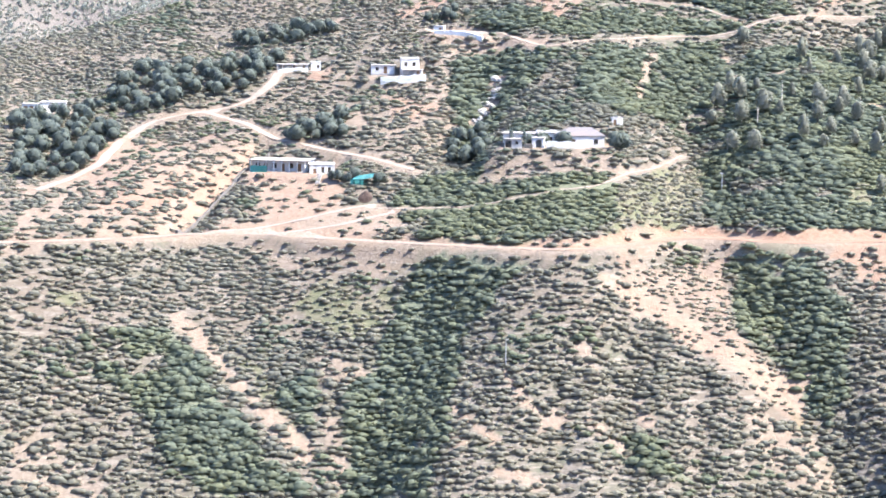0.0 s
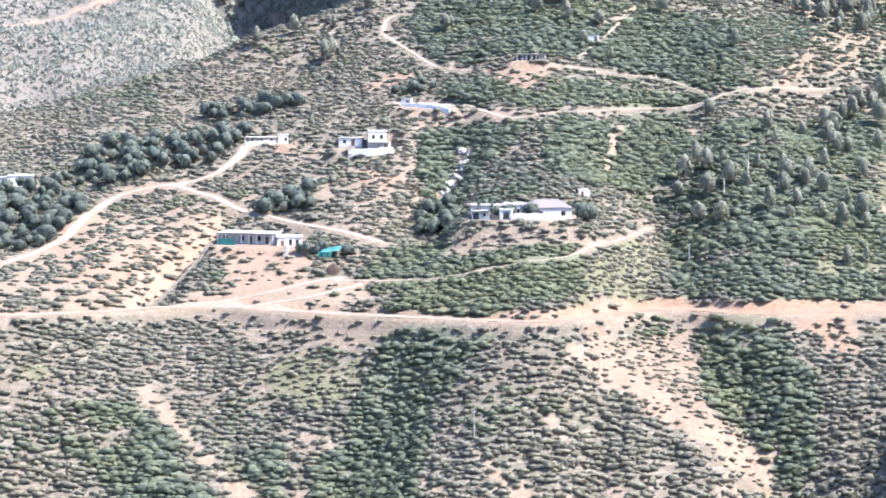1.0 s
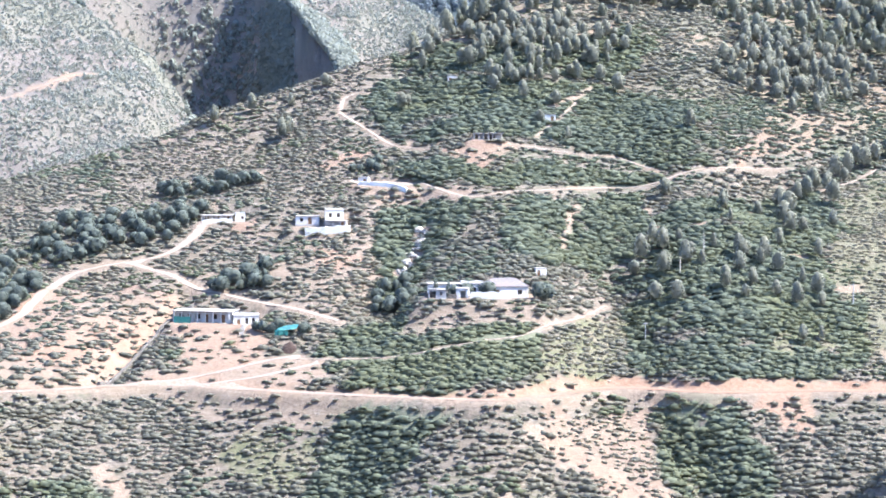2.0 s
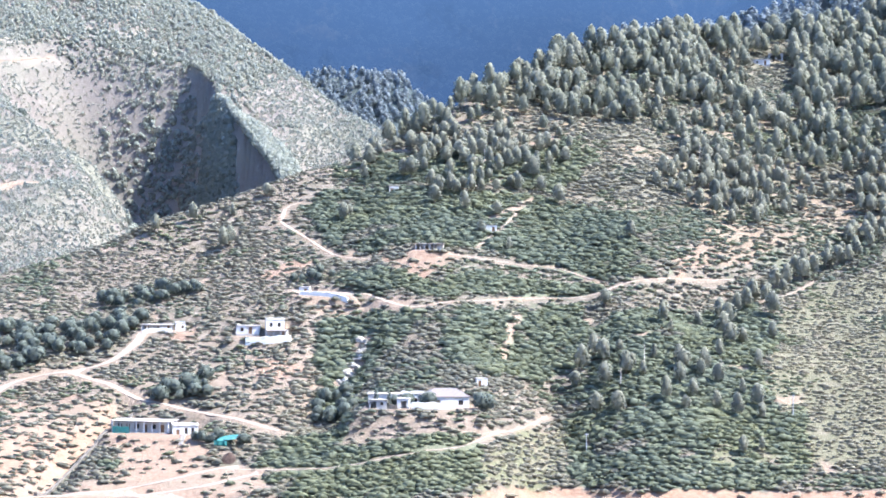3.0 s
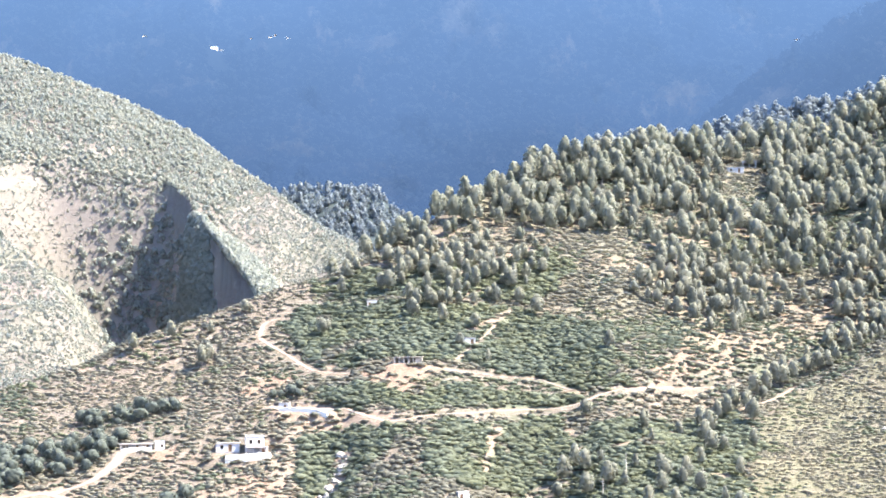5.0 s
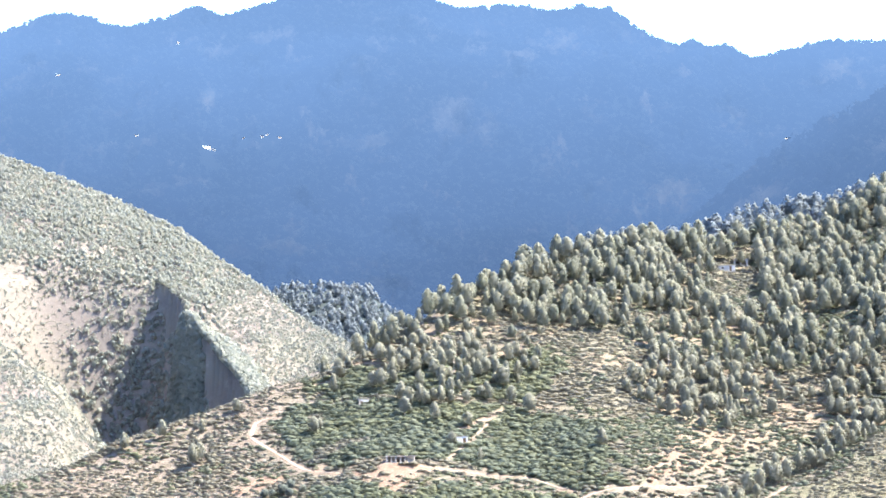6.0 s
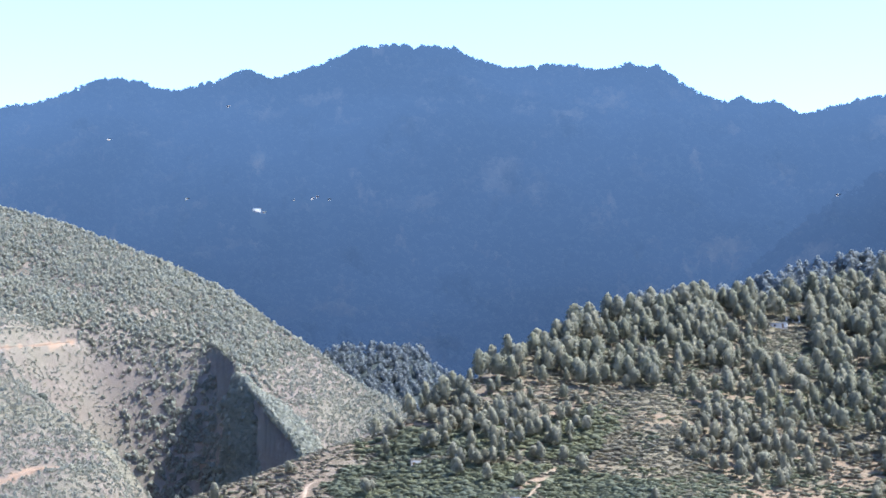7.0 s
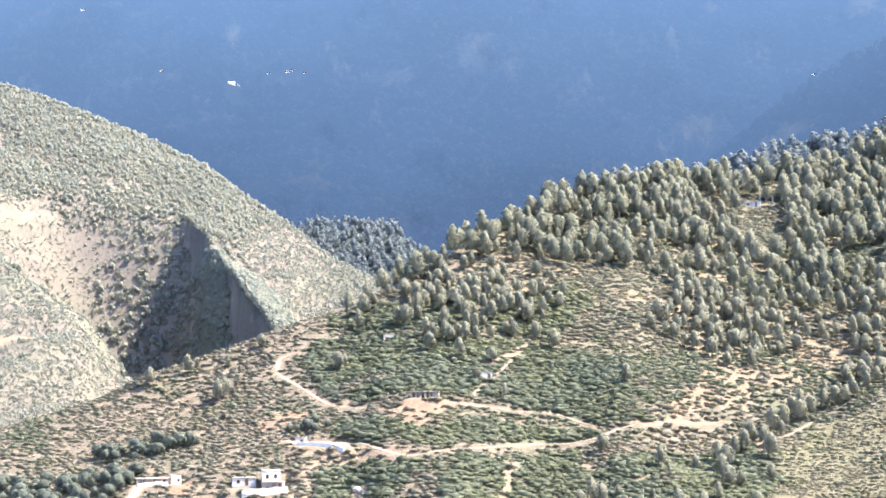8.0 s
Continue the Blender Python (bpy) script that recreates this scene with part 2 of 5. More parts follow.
def bare_land(x, y):
    """The heights before gullies and roads were cut, for arrays of plan places."""
    a, r = np.degrees(np.arctan2(x, y)), np.hypot(x, y)
    # the hill across the valley, with the road along its foot
    road = eased(a, ROAD_A, ROAD_R, 1.0)
    crest_r = np.interp(a, (-13, -1, 2, 5, 8, 12, 17), (690, 700, 715, 750, 800, 850, 900))
    crest_z = rise(eased(a, CREST_A, CREST_E, 0.5), crest_r)
    lift = np.interp(a, (-8, -5.3, -4.4, -0.2, 1.2, 3, 4.5, 8), (0.0, 0.1, 0.34, 0.36, 0.16, 0.2, 0.3, 0.2)) * crest_r * 0.0175
    crest_z = crest_z + lift
    side = np.clip((np.abs(a) - 22) / 40, 0, 1)
    below = np.clip((road - r) / 45, 0, 1)
    foot = road * (1 - below) + eased(a, ROAD_A, ROAD_R, 4.0) * below
    front = np.where(r < road, -64 - 0.66 * (foot - r), -64 + (crest_z - lift + 64) * (r - road) / (crest_r - road) + lift * np.clip((r - crest_r + 38) / 38, 0, 1) ** 2)
    near = lower_of(front, crest_z - 0.6 * (r - crest_r), 7) - 160 * side
    calm = np.clip(np.abs(r - crest_r) / 40, 0.25, 1) * np.clip(np.abs(r - road) / 30, 0.1, 1)
    near = near + calm * (2.6 * ripple(x, y, 55, 1) + 1.0 * ripple(x, y, 19, 2))
    # the dry hill on the far side of the next valley
    crest_r = np.interp(a, (-9, -4, 0, 1.9, 3.2, 6), (1760, 1650, 1500, 1400, 1340, 1300))
    crest_z = rise(np.interp(a, LEFT_A, LEFT_E), crest_r)
    front = -75 + (crest_z + 75) * (r - 1020) / (crest_r - 1020)
    left = lower_of(front, crest_z - 0.5 * (r - crest_r), 14)
    left = left + np.clip(np.abs(r - crest_r) / 150, 0.1, 1) * (16 * ripple(x, y, 130, 3) + 6.5 * ripple(x, y, 48, 4) + 2.2 * ripple(x, y, 17, 10))
    # wooded ridges behind
    crest_r = np.interp(a, BACK_A, BACK_R)
    crest_z = rise(np.interp(a, BACK_A, BACK_E), crest_r)
    back = lower_of(crest_z - 0.5 * (crest_r - r), crest_z - 0.5 * (r - crest_r), 10)
    back = back + 3 * ripple(x, y, 60, 5) - 400 * np.clip((np.abs(a) - 28) / 20, 0, 1) - 80 * np.clip((-4 - a) / 8, 0, 1)
    # the high mountain
    crest_z = rise(np.interp(a, SKY_A, SKY_E) + 0.08, 3600)
    front = -60 + (crest_z + 60) * (r - 2350) / 1250
    far = lower_of(front, crest_z - 0.5 * (r - 3600), 20)
    far = far + np.clip(np.abs(r - 3600) / 500, 0.08, 1) * (70 * ripple(x, y, 420, 6) + 24 * ripple(x, y, 150, 7))
    spur = rise(np.interp(a, (10, 13.9, 17, 24), (5, 8.0, 9.5, 11)), 2750) - 0.55 * np.abs(r - 2750)
    far = np.maximum(far, spur)
    # the slope on which the camera stands, and the valley's bed
    behind = np.clip((np.abs(a) - 70) / 60, 0, 1)
    reach = r * np.clip(r / 25, 0, 1) ** 0.8
    own = -1.65 - reach * (0.5 * (1 - behind) - 0.3 * behind) + np.clip(r / 60, 0, 1) * 2 * ripple(x, y, 40, 8)
    own = lower_of(own, 300 + 0 * r, 60)
    bed = -150 + 4 * ripple(x, y, 60, 9)
    high = np.maximum.reduce([near, left, back, far, bed])
    return EYE + np.where(r < 900, np.maximum(high, own), np.maximum(high, np.where(behind > 0, own, -999)))

def near_line(x, y, points, reach):
    """Distance from each place to a line through the given points, and how far along the line, within reach; else 1e9."""
    d, along = np.full(np.shape(x), 1e9), np.zeros(np.shape(x))
    run = 0.0
    for (ax, ay), (bx, by) in zip(points, points[1:]):
        n = math.hypot(bx - ax, by - ay)
        box = (x > min(ax, bx) - reach) & (x < max(ax, bx) + reach) & (y > min(ay, by) - reach) & (y < max(ay, by) + reach)
        px, py = x[box], y[box]
        s = np.clip(((px - ax) * (bx - ax) + (py - ay) * (by - ay)) / (n * n), 0, 1)
        dd = np.hypot(px - ax - s * (bx - ax), py - ay - s * (by - ay))
        closer = dd < d[box]
        d[box], along[box] = np.where(closer, dd, d[box]), np.where(closer, run + s * n, along[box])
        run += n
    return d, along


def inside(x, y, outline, rough=0.0):
    """Whether each place lies within an outline on the plan; rough: metres by which the edge wanders."""
    if rough:
        x, y = x + rough * (ripple(x, y, 9, 21) + 0.5 * ripple(x, y, 3.5, 22)), y + 1.5 * rough * (ripple(x, y, 9, 23) + 0.5 * ripple(x, y, 3.5, 24))
    hit = np.zeros(np.shape(x), bool)
    for (ax, ay), (bx, by) in zip(outline, outline[1:] + outline[:1]):
        if ay != by:
            hit ^= ((ay > y) != (by > y)) & (x < (bx - ax) * (y - ay) / (by - ay) + ax)
    return hit


def smooth_line(points, step=1.5):
    """The same line, with rounded corners, as places a step apart."""
    p = np.array(points, float)
    s = np.concatenate([[0], np.cumsum(np.hypot(*np.diff(p, axis=0).T))])
    u = np.linspace(0, s[-1], max(2, int(s[-1] / step)))
    q = np.stack([np.interp(u, s, p[:, 0]), np.interp(u, s, p[:, 1])], 1)
    for _ in range(6):
        q[1:-1] = (q[:-2] + 2 * q[1:-1] + q[2:]) / 4
    return [tuple(v) for v in q]


# roads and tracks: line on the plan, half width, width of the cut beside it
MAIN = [(math.sin(radians(a)) * r, math.cos(radians(a)) * r) for a in np.arange(-14, 17, 0.5) for r in [float(eased(a, ROAD_A, ROAD_R, 1.0))]]
ROADS = {
    "main": (smooth_line(MAIN), 1.8, 3.2),
    "lane": (smooth_line([(-56, 516), (-35, 517), (-24, 520), (-17, 521)]), 1.5, 2.0),
    "ramp": (smooth_line([(-42, 512), (-26, 511), (-12, 516)]), 1.3, 2.0),
    "orchard_path": (smooth_line([(-18, 519), (-5, 516), (10, 512), (24, 512), (38, 514), (54, 533), (60, 543), (63, 549)]), 0.5, 1.2),
    "west_track": (smooth_line([(-105, 533), (-91, 554), (-89, 569), (-83, 582), (-68, 587), (-56, 591), (-50, 598), (-47, 605), (-37, 606)]), 1.4, 2.0),
    "house_track": (smooth_line([(-66, 587), (-51, 572), (-39, 562), (-25, 551), (-7, 538)]), 1.2, 1.6),
    "upper_road": (smooth_line([(-5, 619), (15, 612), (30, 592), (50, 598), (68, 609), (84, 609), (104, 616), (117, 623), (129, 629)]), 0.95, 2.0),
    "spur_path": (smooth_line([(134, 614), (147, 622), (156, 632)]), 0.6, 1.2),
    "zigzag": (smooth_line([(-3, 684), (-8, 682), (-9, 672), (2, 652), (8, 639), (19, 631)], 1.0), 0.6, 1.2),
    "ridge_path": (smooth_line([(42, 626), (58, 625), (75, 628), (85, 617)]), 0.55, 1.1),
    "terrace_path": (smooth_line([(51, 632), (60, 647), (68, 662)]), 0.25, 0.7),
    "far_track": (smooth_line([(-262, 1372), (-223, 1404), (-205, 1431), (-190, 1463), (-182, 1472)], 4), 3.6, 7.0),
    "valley_track": (smooth_line([(-240, 1175), (-191, 1207), (-177, 1214), (-167, 1224), (-159, 1222)], 4), 3.0, 6.0),
}
# gullies: line, depth, width; a negative depth raises a spur
GULLIES = [
    ([(-3, 472), (-12, 452), (-16, 430), (-20, 400)], 4.0, 13.0),
    ([(73, 490), (76, 480), (84, 455), (92, 430)], 4.5, 9.0),
    ([(66, 562), (67, 542), (70, 527)], 2.5, 5.0),
    ([(-66, 508), (-58, 541), (-48, 566)], 3.0, 4.0),
    ([(6, 543), (10, 575), (12, 600)], 3.5, 9.0),
    ([(112, 600), (130, 622), (165, 650), (230, 690)], 6.0, 13.0),
    # a raised spur, added so its shaded flank darkens the lower right slope
    ([(104, 418), (111, 438), (121, 460)], -17.0, 9.0),
]


# the hollow of the dry hill: its steep eastern rim on the plan, from the valley up
RIM = [(30, 1200), (12, 1290), (-12, 1345), (-34, 1385), (-62, 1420)]


def eased_step(v):
    v = np.clip(v, 0, 1)
    return v * v * (3 - 2 * v)


def hollow(x, y):
    """How deep the wooded hollow is cut into the dry hill: steep below its eastern rim, gentle on its western side."""
    d, _ = near_line(x, y, RIM, 330)
    near = d < 1e8
    d = np.where(near, d, 0)
    west = (RIM[-1][0] - RIM[0][0]) * (y - RIM[0][1]) > (RIM[-1][1] - RIM[0][1]) * (x - RIM[0][0])
    d = np.maximum(d + 8 * ripple(x, y, 38, 65) + 3.5 * ripple(x, y, 15, 66), 0)
    deep = 112 * eased_step(d / 41) * (1 - eased_step((d - 60) / 100)) * (west & near)
    return deep * (1 - eased_step((y - 1412 + 0.25 * (x + 60)) / 60))


def cut_land(x, y):
    z = bare_land(x, y) - hollow(x, y)
    for line, depth, width in GULLIES:
        d, _ = near_line(x, y, line, 3 * width)
        z = z - depth * np.exp(-np.minimum(d / width, 9) ** 2)
    return z


BEDS = {}
for name, (line, half, bank) in ROADS.items():
    p = np.array(line)
    h = cut_land(p[:, 0], p[:, 1])
    wide = 9 if len(h) > 30 and half > 1.7 else 3
    padded = np.pad(h, wide, mode="edge")
    BEDS[name] = np.full(len(h), EYE - 64.0) if name == "main" else np.convolve(padded, np.ones(2 * wide + 1) / (2 * wide + 1), "valid")

# level yards: centre, half sizes, height or None for the land's own
YARDS = []


def land(x, y):
    """The height of the finished ground."""
    x, y = np.asarray(x, float), np.asarray(y, float)
    z = cut_land(x, y)
    for name, (line, half, bank) in ROADS.items():
        p = np.array(line)
        d, along = near_line(x, y, line, half + bank)
        s = np.concatenate([[0], np.cumsum(np.hypot(*np.diff(p, axis=0).T))])
        w = np.clip(1 - (d - half) / bank, 0, 1)
        w = w * w * (3 - 2 * w)
        z = z * (1 - w) + np.interp(along, s, BEDS[name]) * w
    for cx, cy, sx, sy, turn, level, bank in YARDS:
        c, s = math.cos(radians(turn)), math.sin(radians(turn))
        u, v = (x - cx) * c + (y - cy) * s, -(x - cx) * s + (y - cy) * c
        d = np.hypot(np.maximum(np.abs(u) - sx, 0), np.maximum(np.abs(v) - sy, 0))
        w = np.clip(1 - d / bank, 0, 1)
        z = z * (1 - w) + level * w
    return z


def spot(x, y):
    return float(land(np.array([x]), np.array([y]))[0])


def yard(cx, cy, sx, sy, turn, bank=3.0):
    """A level place cut into the slope; returns its height."""
    level = spot(cx, cy)
    YARDS.append((cx, cy, sx, sy, turn, level, bank))
    return level


Y_COLUMNS = yard(-39.5, 546, 11.5, 5.0, -14)
Y_COMPOUND = yard(29, 536, 14.5, 5.0, -8, 6.0)
Y_TERRACE = yard(-13, 593, 8, 4, -8)
Y_WEST = yard(-113, 601, 7, 4, 0)
Y_TRACKEND = yard(-42, 607, 7, 3.0, -4)
Y_COLUMNS_UP = yard(36, 630, 4.5, 2, -8)
yard(5, 612, 9, 3, -18)

# ground cover
LUSH = [
    [(-5, 491), (16, 485), (19, 483), (13, 478), (9, 474), (6, 468), (4, 456), (0, 446), (-1, 438), (-3, 427), (-22, 435), (-22, 448), (-21, 461), (-17, 468), (-12, 480), (-8, 487)],
    [(67, 550), (76, 551), (89, 535), (132, 548), (124, 514), (110, 507), (90, 504), (68, 513), (67, 532)],
    [(74, 561), (81, 588), (89, 597), (110, 606), (130, 615), (134, 591), (126, 567), (123, 540), (85, 534), (74, 548)],
    [(4, 600), (20, 599), (33, 588), (29, 581), (22, 573), (19, 561), (14, 559), (12, 531), (5, 548), (3, 559), (2, 582)],
    [(36, 586), (49, 592), (63, 600), (80, 605), (81, 588), (76, 575), (69, 568), (59, 561), (47, 555), (37, 562), (35, 575)],
    [(70, 503), (75, 500), (89, 497), (92, 489), (95, 480), (92, 463), (88, 454), (84, 461), (79, 469), (71, 472), (70, 483), (72, 492), (68, 496)],
    [(-13, 524), (-3, 536), (14, 529), (26, 521), (45, 519), (42, 507), (37, 494), (16, 493), (-3, 500), (-11, 509)],
    [(-77, 473), (-63, 478), (-56, 467), (-49, 456), (-42, 448), (-32, 440), (-29, 434), (-54, 433), (-62, 447), (-72, 458), (-81, 465), (-83, 472)],
    [(-3, 682), (8, 690), (34, 679), (57, 667), (88, 669), (103, 657), (107, 638), (106, 622), (90, 617), (76, 625), (57, 630), (39, 635), (21, 636), (8, 648)],
    [(7, 624), (23, 624), (40, 611), (75, 621), (90, 609), (55, 605), (36, 598), (20, 610)],
    [(10, 705), (24, 705), (43, 701), (64, 703), (92, 711), (91, 691), (81, 672), (52, 672), (25, 687), (10, 692)],
    [(35, 445), (45, 438), (52, 433), (44, 430), (37, 438)],
    [(-38, 466), (-30, 470), (-27, 459), (-30, 448), (-34, 457)],
]
PALE = [
    [(41, 488), (70, 504), (68, 498), (69, 487), (69, 473), (73, 468), (79, 465), (82, 459), (77, 456), (69, 458), (61, 462), (54, 470), (47, 477), (42, 483)],
    [(-50, 543), (-28, 540), (-24, 526), (-30, 519), (-45, 518)],
    [(-63, 523), (-43, 520), (-26, 523), (-15, 520), (-9, 507), (-11, 503), (-39, 510)],
    [(-97, 449), (-89, 448), (-80, 443), (-70, 436), (-65, 433), (-93, 430)],
    [(-6, 612), (2, 618), (15, 608), (30, 599), (28, 592), (17, 603), (9, 605), (2, 602), (0, 607)],
    [(12, 531), (42, 530), (48, 524), (30, 520), (8, 525)],
    [(-51, 509), (-6, 492), (-6, 487), (-19, 492), (-30, 496), (-49, 503)],
    [(-30, 477), (-24, 473), (-18, 467), (-18, 461), (-24, 462), (-29, 468)],
    [(-27, 454), (-23, 451), (-22, 439), (-25, 439)],
    [(69, 455), (82, 455), (88, 443), (75, 435), (70, 445)],
]
REDDISH = [
    [(92, 498), (108, 502), (105, 487), (101, 487), (97, 496)],
    [(163, 681), (174, 685), (184, 680), (182, 672), (166, 667), (160, 668)],
    [(129, 661), (150, 662), (158, 659), (144, 646), (129, 635), (104, 618), (117, 635)],
    [(21, 634), (45, 628), (46, 623), (34, 614), (24, 625)],
    [(-15, 633), (-4, 641), (1, 635), (-10, 628)],
    [(-18, 581), (-6, 577), (5, 565), (-14, 571)],
    [(-41, 603), (-31, 605), (-31, 600), (-38, 596)],
]
BADLAND = [(-105, 529), (-93, 571), (-54, 570), (-44, 556), (-56, 541), (-66, 511), (-105, 504)]
GRASS = [
    [(134, 591), (152, 625), (196, 634), (196, 517), (121, 518), (125, 549)],
    [(44, 517), (61, 543), (67, 545), (64, 514), (48, 504), (39, 494)],
    LUSH[6],
    [(-50, 471), (-44, 470), (-36, 460), (-31, 446), (-35, 448), (-42, 462)],
    [(-38, 491), (-19, 489), (-11, 484), (-19, 476), (-29, 478)],
    [(-92, 486), (-84, 487), (-82, 482), (-90, 481)],
    [(76, 463), (81, 460), (83, 456), (78, 456)],
    [(117, 565), (126, 567), (126, 554), (113, 552)],
    [(106, 535), (121, 537), (119, 519), (101, 517)],
    [(73, 482), (80, 482), (82, 475), (74, 474)],
]
STREAKS = [
    ([(42, 480), (49, 477), (59, 470), (70, 464), (79, 465)], 5.0),
    ([(-63, 483), (-58, 478), (-52, 470), (-45, 461), (-36, 452), (-30, 444)], 2.2),
    ([(31, 461), (35, 455)], 1.5),
    ([(14, 455), (18, 447), (21, 446)], 1.5),
    ([(32, 444), (38, 440), (40, 438)], 1.5),
    ([(2, 449), (7, 442), (11, 438)], 1.5),
    ([(43, 450), (45, 446)], 1.5),
    ([(12, 430), (20, 429)], 1.5),
    ([(89, 580), (99, 584), (112, 601)], 0.8),
    ([(68, 573), (82, 572)], 0.8),
    ([(105, 563), (120, 565)], 0.8),
    ([(80, 546), (92, 540)], 0.8),
    ([(8, 701), (25, 702), (39, 703)], 0.8),
    ([(57, 689), (69, 703), (84, 712)], 0.8),
    ([(59, 676), (72, 685)], 0.8),
    ([(17, 715), (33, 706)], 0.8),
    ([(57, 652), (66, 662), (72, 669)], 1.2),
    ([(53, 569), (56, 582), (60, 595)], 1.6),
    ([(80, 596), (81, 582), (81, 575)], 1.2),
    ([(75, 544), (71, 530)], 0.8),
    ([(117, 721), (130, 718)], 0.9),
]


OUTCROP = [(9, 566), (12, 569), (13, 574), (15, 578), (16, 585)]


def cover(x, y):
    """How bare, red, grassy and lush the ground is at each place, from 0 to 1."""
    r = np.hypot(x, y)
    bare, red, grass, lush = (np.zeros(np.shape(x)) for _ in range(4))
    hill = r < 960
    for outline in LUSH:
        lush[inside(x, y, outline, 2.2) & (ripple(x, y, 13, 43) + 0.7 * ripple(x, y, 5, 44) > -0.95)] = 0.85
    for outline in GRASS:
        grass[inside(x, y, outline, 2.2)] = 0.55 if outline is GRASS[0] else 0.3 if outline is LUSH[6] else 0.75
    bad = inside(x, y, BADLAND, 3.0)
    bare[bad], red[bad] = 0.72, np.clip(0.25 + 0.9 * ripple(x, y, 16, 31), 0, 0.75)[bad]
    for outline in PALE:
        bare[inside(x, y, outline, 2.0)] = 0.45
    bare[inside(x, y, PALE[5], 2.0)] = 0.55
    bare[inside(x, y, PALE[0], 2.0)], red[inside(x, y, PALE[0], 2.0)] = 0.3, 0.3
    bare[inside(x, y, PALE[2], 1.0)] = 0.8
    bare[inside(x, y, PALE[4], 1.5)] = 0.8
    bare[inside(x, y, PALE[1], 2.0)], red[inside(x, y, PALE[1], 2.0)] = 0.9, 0.45
    for outline in REDDISH:
        edge = inside(x, y, outline, 2.0)
        red[edge] = np.where(r[edge] > 640, 0.42, 0.65)
    for line, w in STREAKS:
        d, _ = near_line(x, y, line, 8)
        bare = np.where(d < 0.8 * w * (1 + 0.7 * ripple(x, y, 4, 32)), 0.85, bare)
    d, _ = near_line(x, y, STREAKS[0][0], 9)
    slide = d < 2.2 * (1 + 0.4 * ripple(x, y, 6, 32))
    bare, red = np.where(slide, 0.7, bare), np.where(slide, np.maximum(red, 0.55), red)
    d, _ = near_line(x, y, OUTCROP, 8)
    crag = d < 2.6 * (1 + 0.6 * ripple(x, y, 4, 32))
    bare, lush = np.where(crag, 0.95, bare), np.where(crag, 0, lush)
    for name, (line, half, bank) in ROADS.items():
        d, _ = near_line(x, y, line, half + 6)
        edge = (half + (0.4 if name == "upper_road" else 0.3)) * (1 + 0.4 * ripple(x, y, 6, 33))
        bare = np.where(d < edge, 0.9, bare)
        lush = np.where(d < edge, 0, lush)
    d, _ = near_line(x, y, ROADS["main"][0], 9)
    above = r > eased(np.degrees(np.arctan2(x, y)), ROAD_A, ROAD_R, 1.0)
    east = np.clip((x - 5) / 30, 0, 1)
    red = np.where((d < 4.8 + 1.2 * ripple(x, y, 8, 34)) & above & (d > 1.9), np.maximum(red, 0.35 + 0.5 * east), red)
    bare = np.where((d < 4.0 + 1.8 * ripple(x, y, 10, 35) + 0.8 * ripple(x, y, 4, 39)) & ~above, np.maximum(bare, 0.5), bare)
    for cx, cy, sx, sy, turn, level, bank in YARDS:
        near = (np.abs(x - cx) < sx + 0.5 * ripple(x, y, 5, 41)) & (np.abs(y - cy) < sy + ripple(x, y, 5, 42))
        bare = np.where(near, 0.8, bare)
        lush = np.where(near, 0, lush)
    # sunburnt straw ground on the western half of the hill
    straw = hill & (r > 525) & (x < 8 + 6 * ripple(x, y, 30, 46)) & (lush < 0.4)
    bare = np.where(straw, np.maximum(bare, np.where(r > 598, 0.1, 0.4) + 0.2 * ripple(x, y, 13, 47)), bare)
    # loose pale spots all over the slopes
    spots = ripple(x, y, 11, 36) + 0.7 * ripple(x, y, 4.5, 37)
    bare = np.where(hill & (spots > 1.0) & (lush < 0.5), np.maximum(bare, np.clip((spots - 1.0) * 3, 0, 0.75)), bare)
    lush[bare > 0.5] = 0
    # the dry hill behind: thin grass below, green above
    back = r > 1000
    bare = np.where(back, np.clip(0.35 + 0.45 * ripple(x, y, 70, 38), 0, 0.7), bare)
    for name in ("far_track", "valley_track"):
        d, _ = near_line(x, y, ROADS[name][0], 16)
        red = np.where(d < 4.5 + 2.0 * ripple(x, y, 12, 48), 0.85, red)
    woods = (r > 1750) | (back & (np.degrees(np.arctan2(x, y)) > 5))
    bare[woods], lush[woods], grass[woods] = 0, 1.0, 0
    # brown needle litter under the pines
    litter = hill & (np.degrees(np.arctan2(x, y)) > 5) & (r > 655) & (lush < 0.4)
    lush = np.where(litter, np.maximum(lush, 0.36), lush)
    red = np.where(litter, np.maximum(red, np.clip(0.08 + 0.3 * ripple(x, y, 14, 45), 0, 0.28)), red)
    return bare, red, grass, lush


def sheet(name, angles, runs, material, closed):
    """Part of the ground as a net of rings and rays round the valley."""
    a, r = np.meshgrid(np.radians(angles), runs)
    x, y = np.sin(a) * r, np.cos(a) * r
    z = land(x.ravel(), y.ravel())
    rows, cols = r.shape
    verts = np.stack([x.ravel(), y.ravel(), z], 1)
    i = np.arange(rows * cols).reshape(rows, cols)
    right = np.roll(i, -1, 1) if closed else i[:, 1:]
    here = i if closed else i[:, :-1]
    quads = np.stack([here[:-1], right[:-1], right[1:], here[1:]], -1).reshape(-1, 4)
    if runs[0] < 1:  # close the net at its centre
        mid = len(verts)
        verts = np.vstack([verts, [(0.003, 0.004, spot(0.003, 0.004))]])
        fan = [(mid, (k + 2) % cols, k + 1, k) for k in range(0, cols - 1, 2)]
        quads = np.vstack([quads, fan])
    me = mesh_of(name, verts, quads, material)
    me.shade_smooth()
    return new(name, me), verts[:, 0], verts[:, 1]


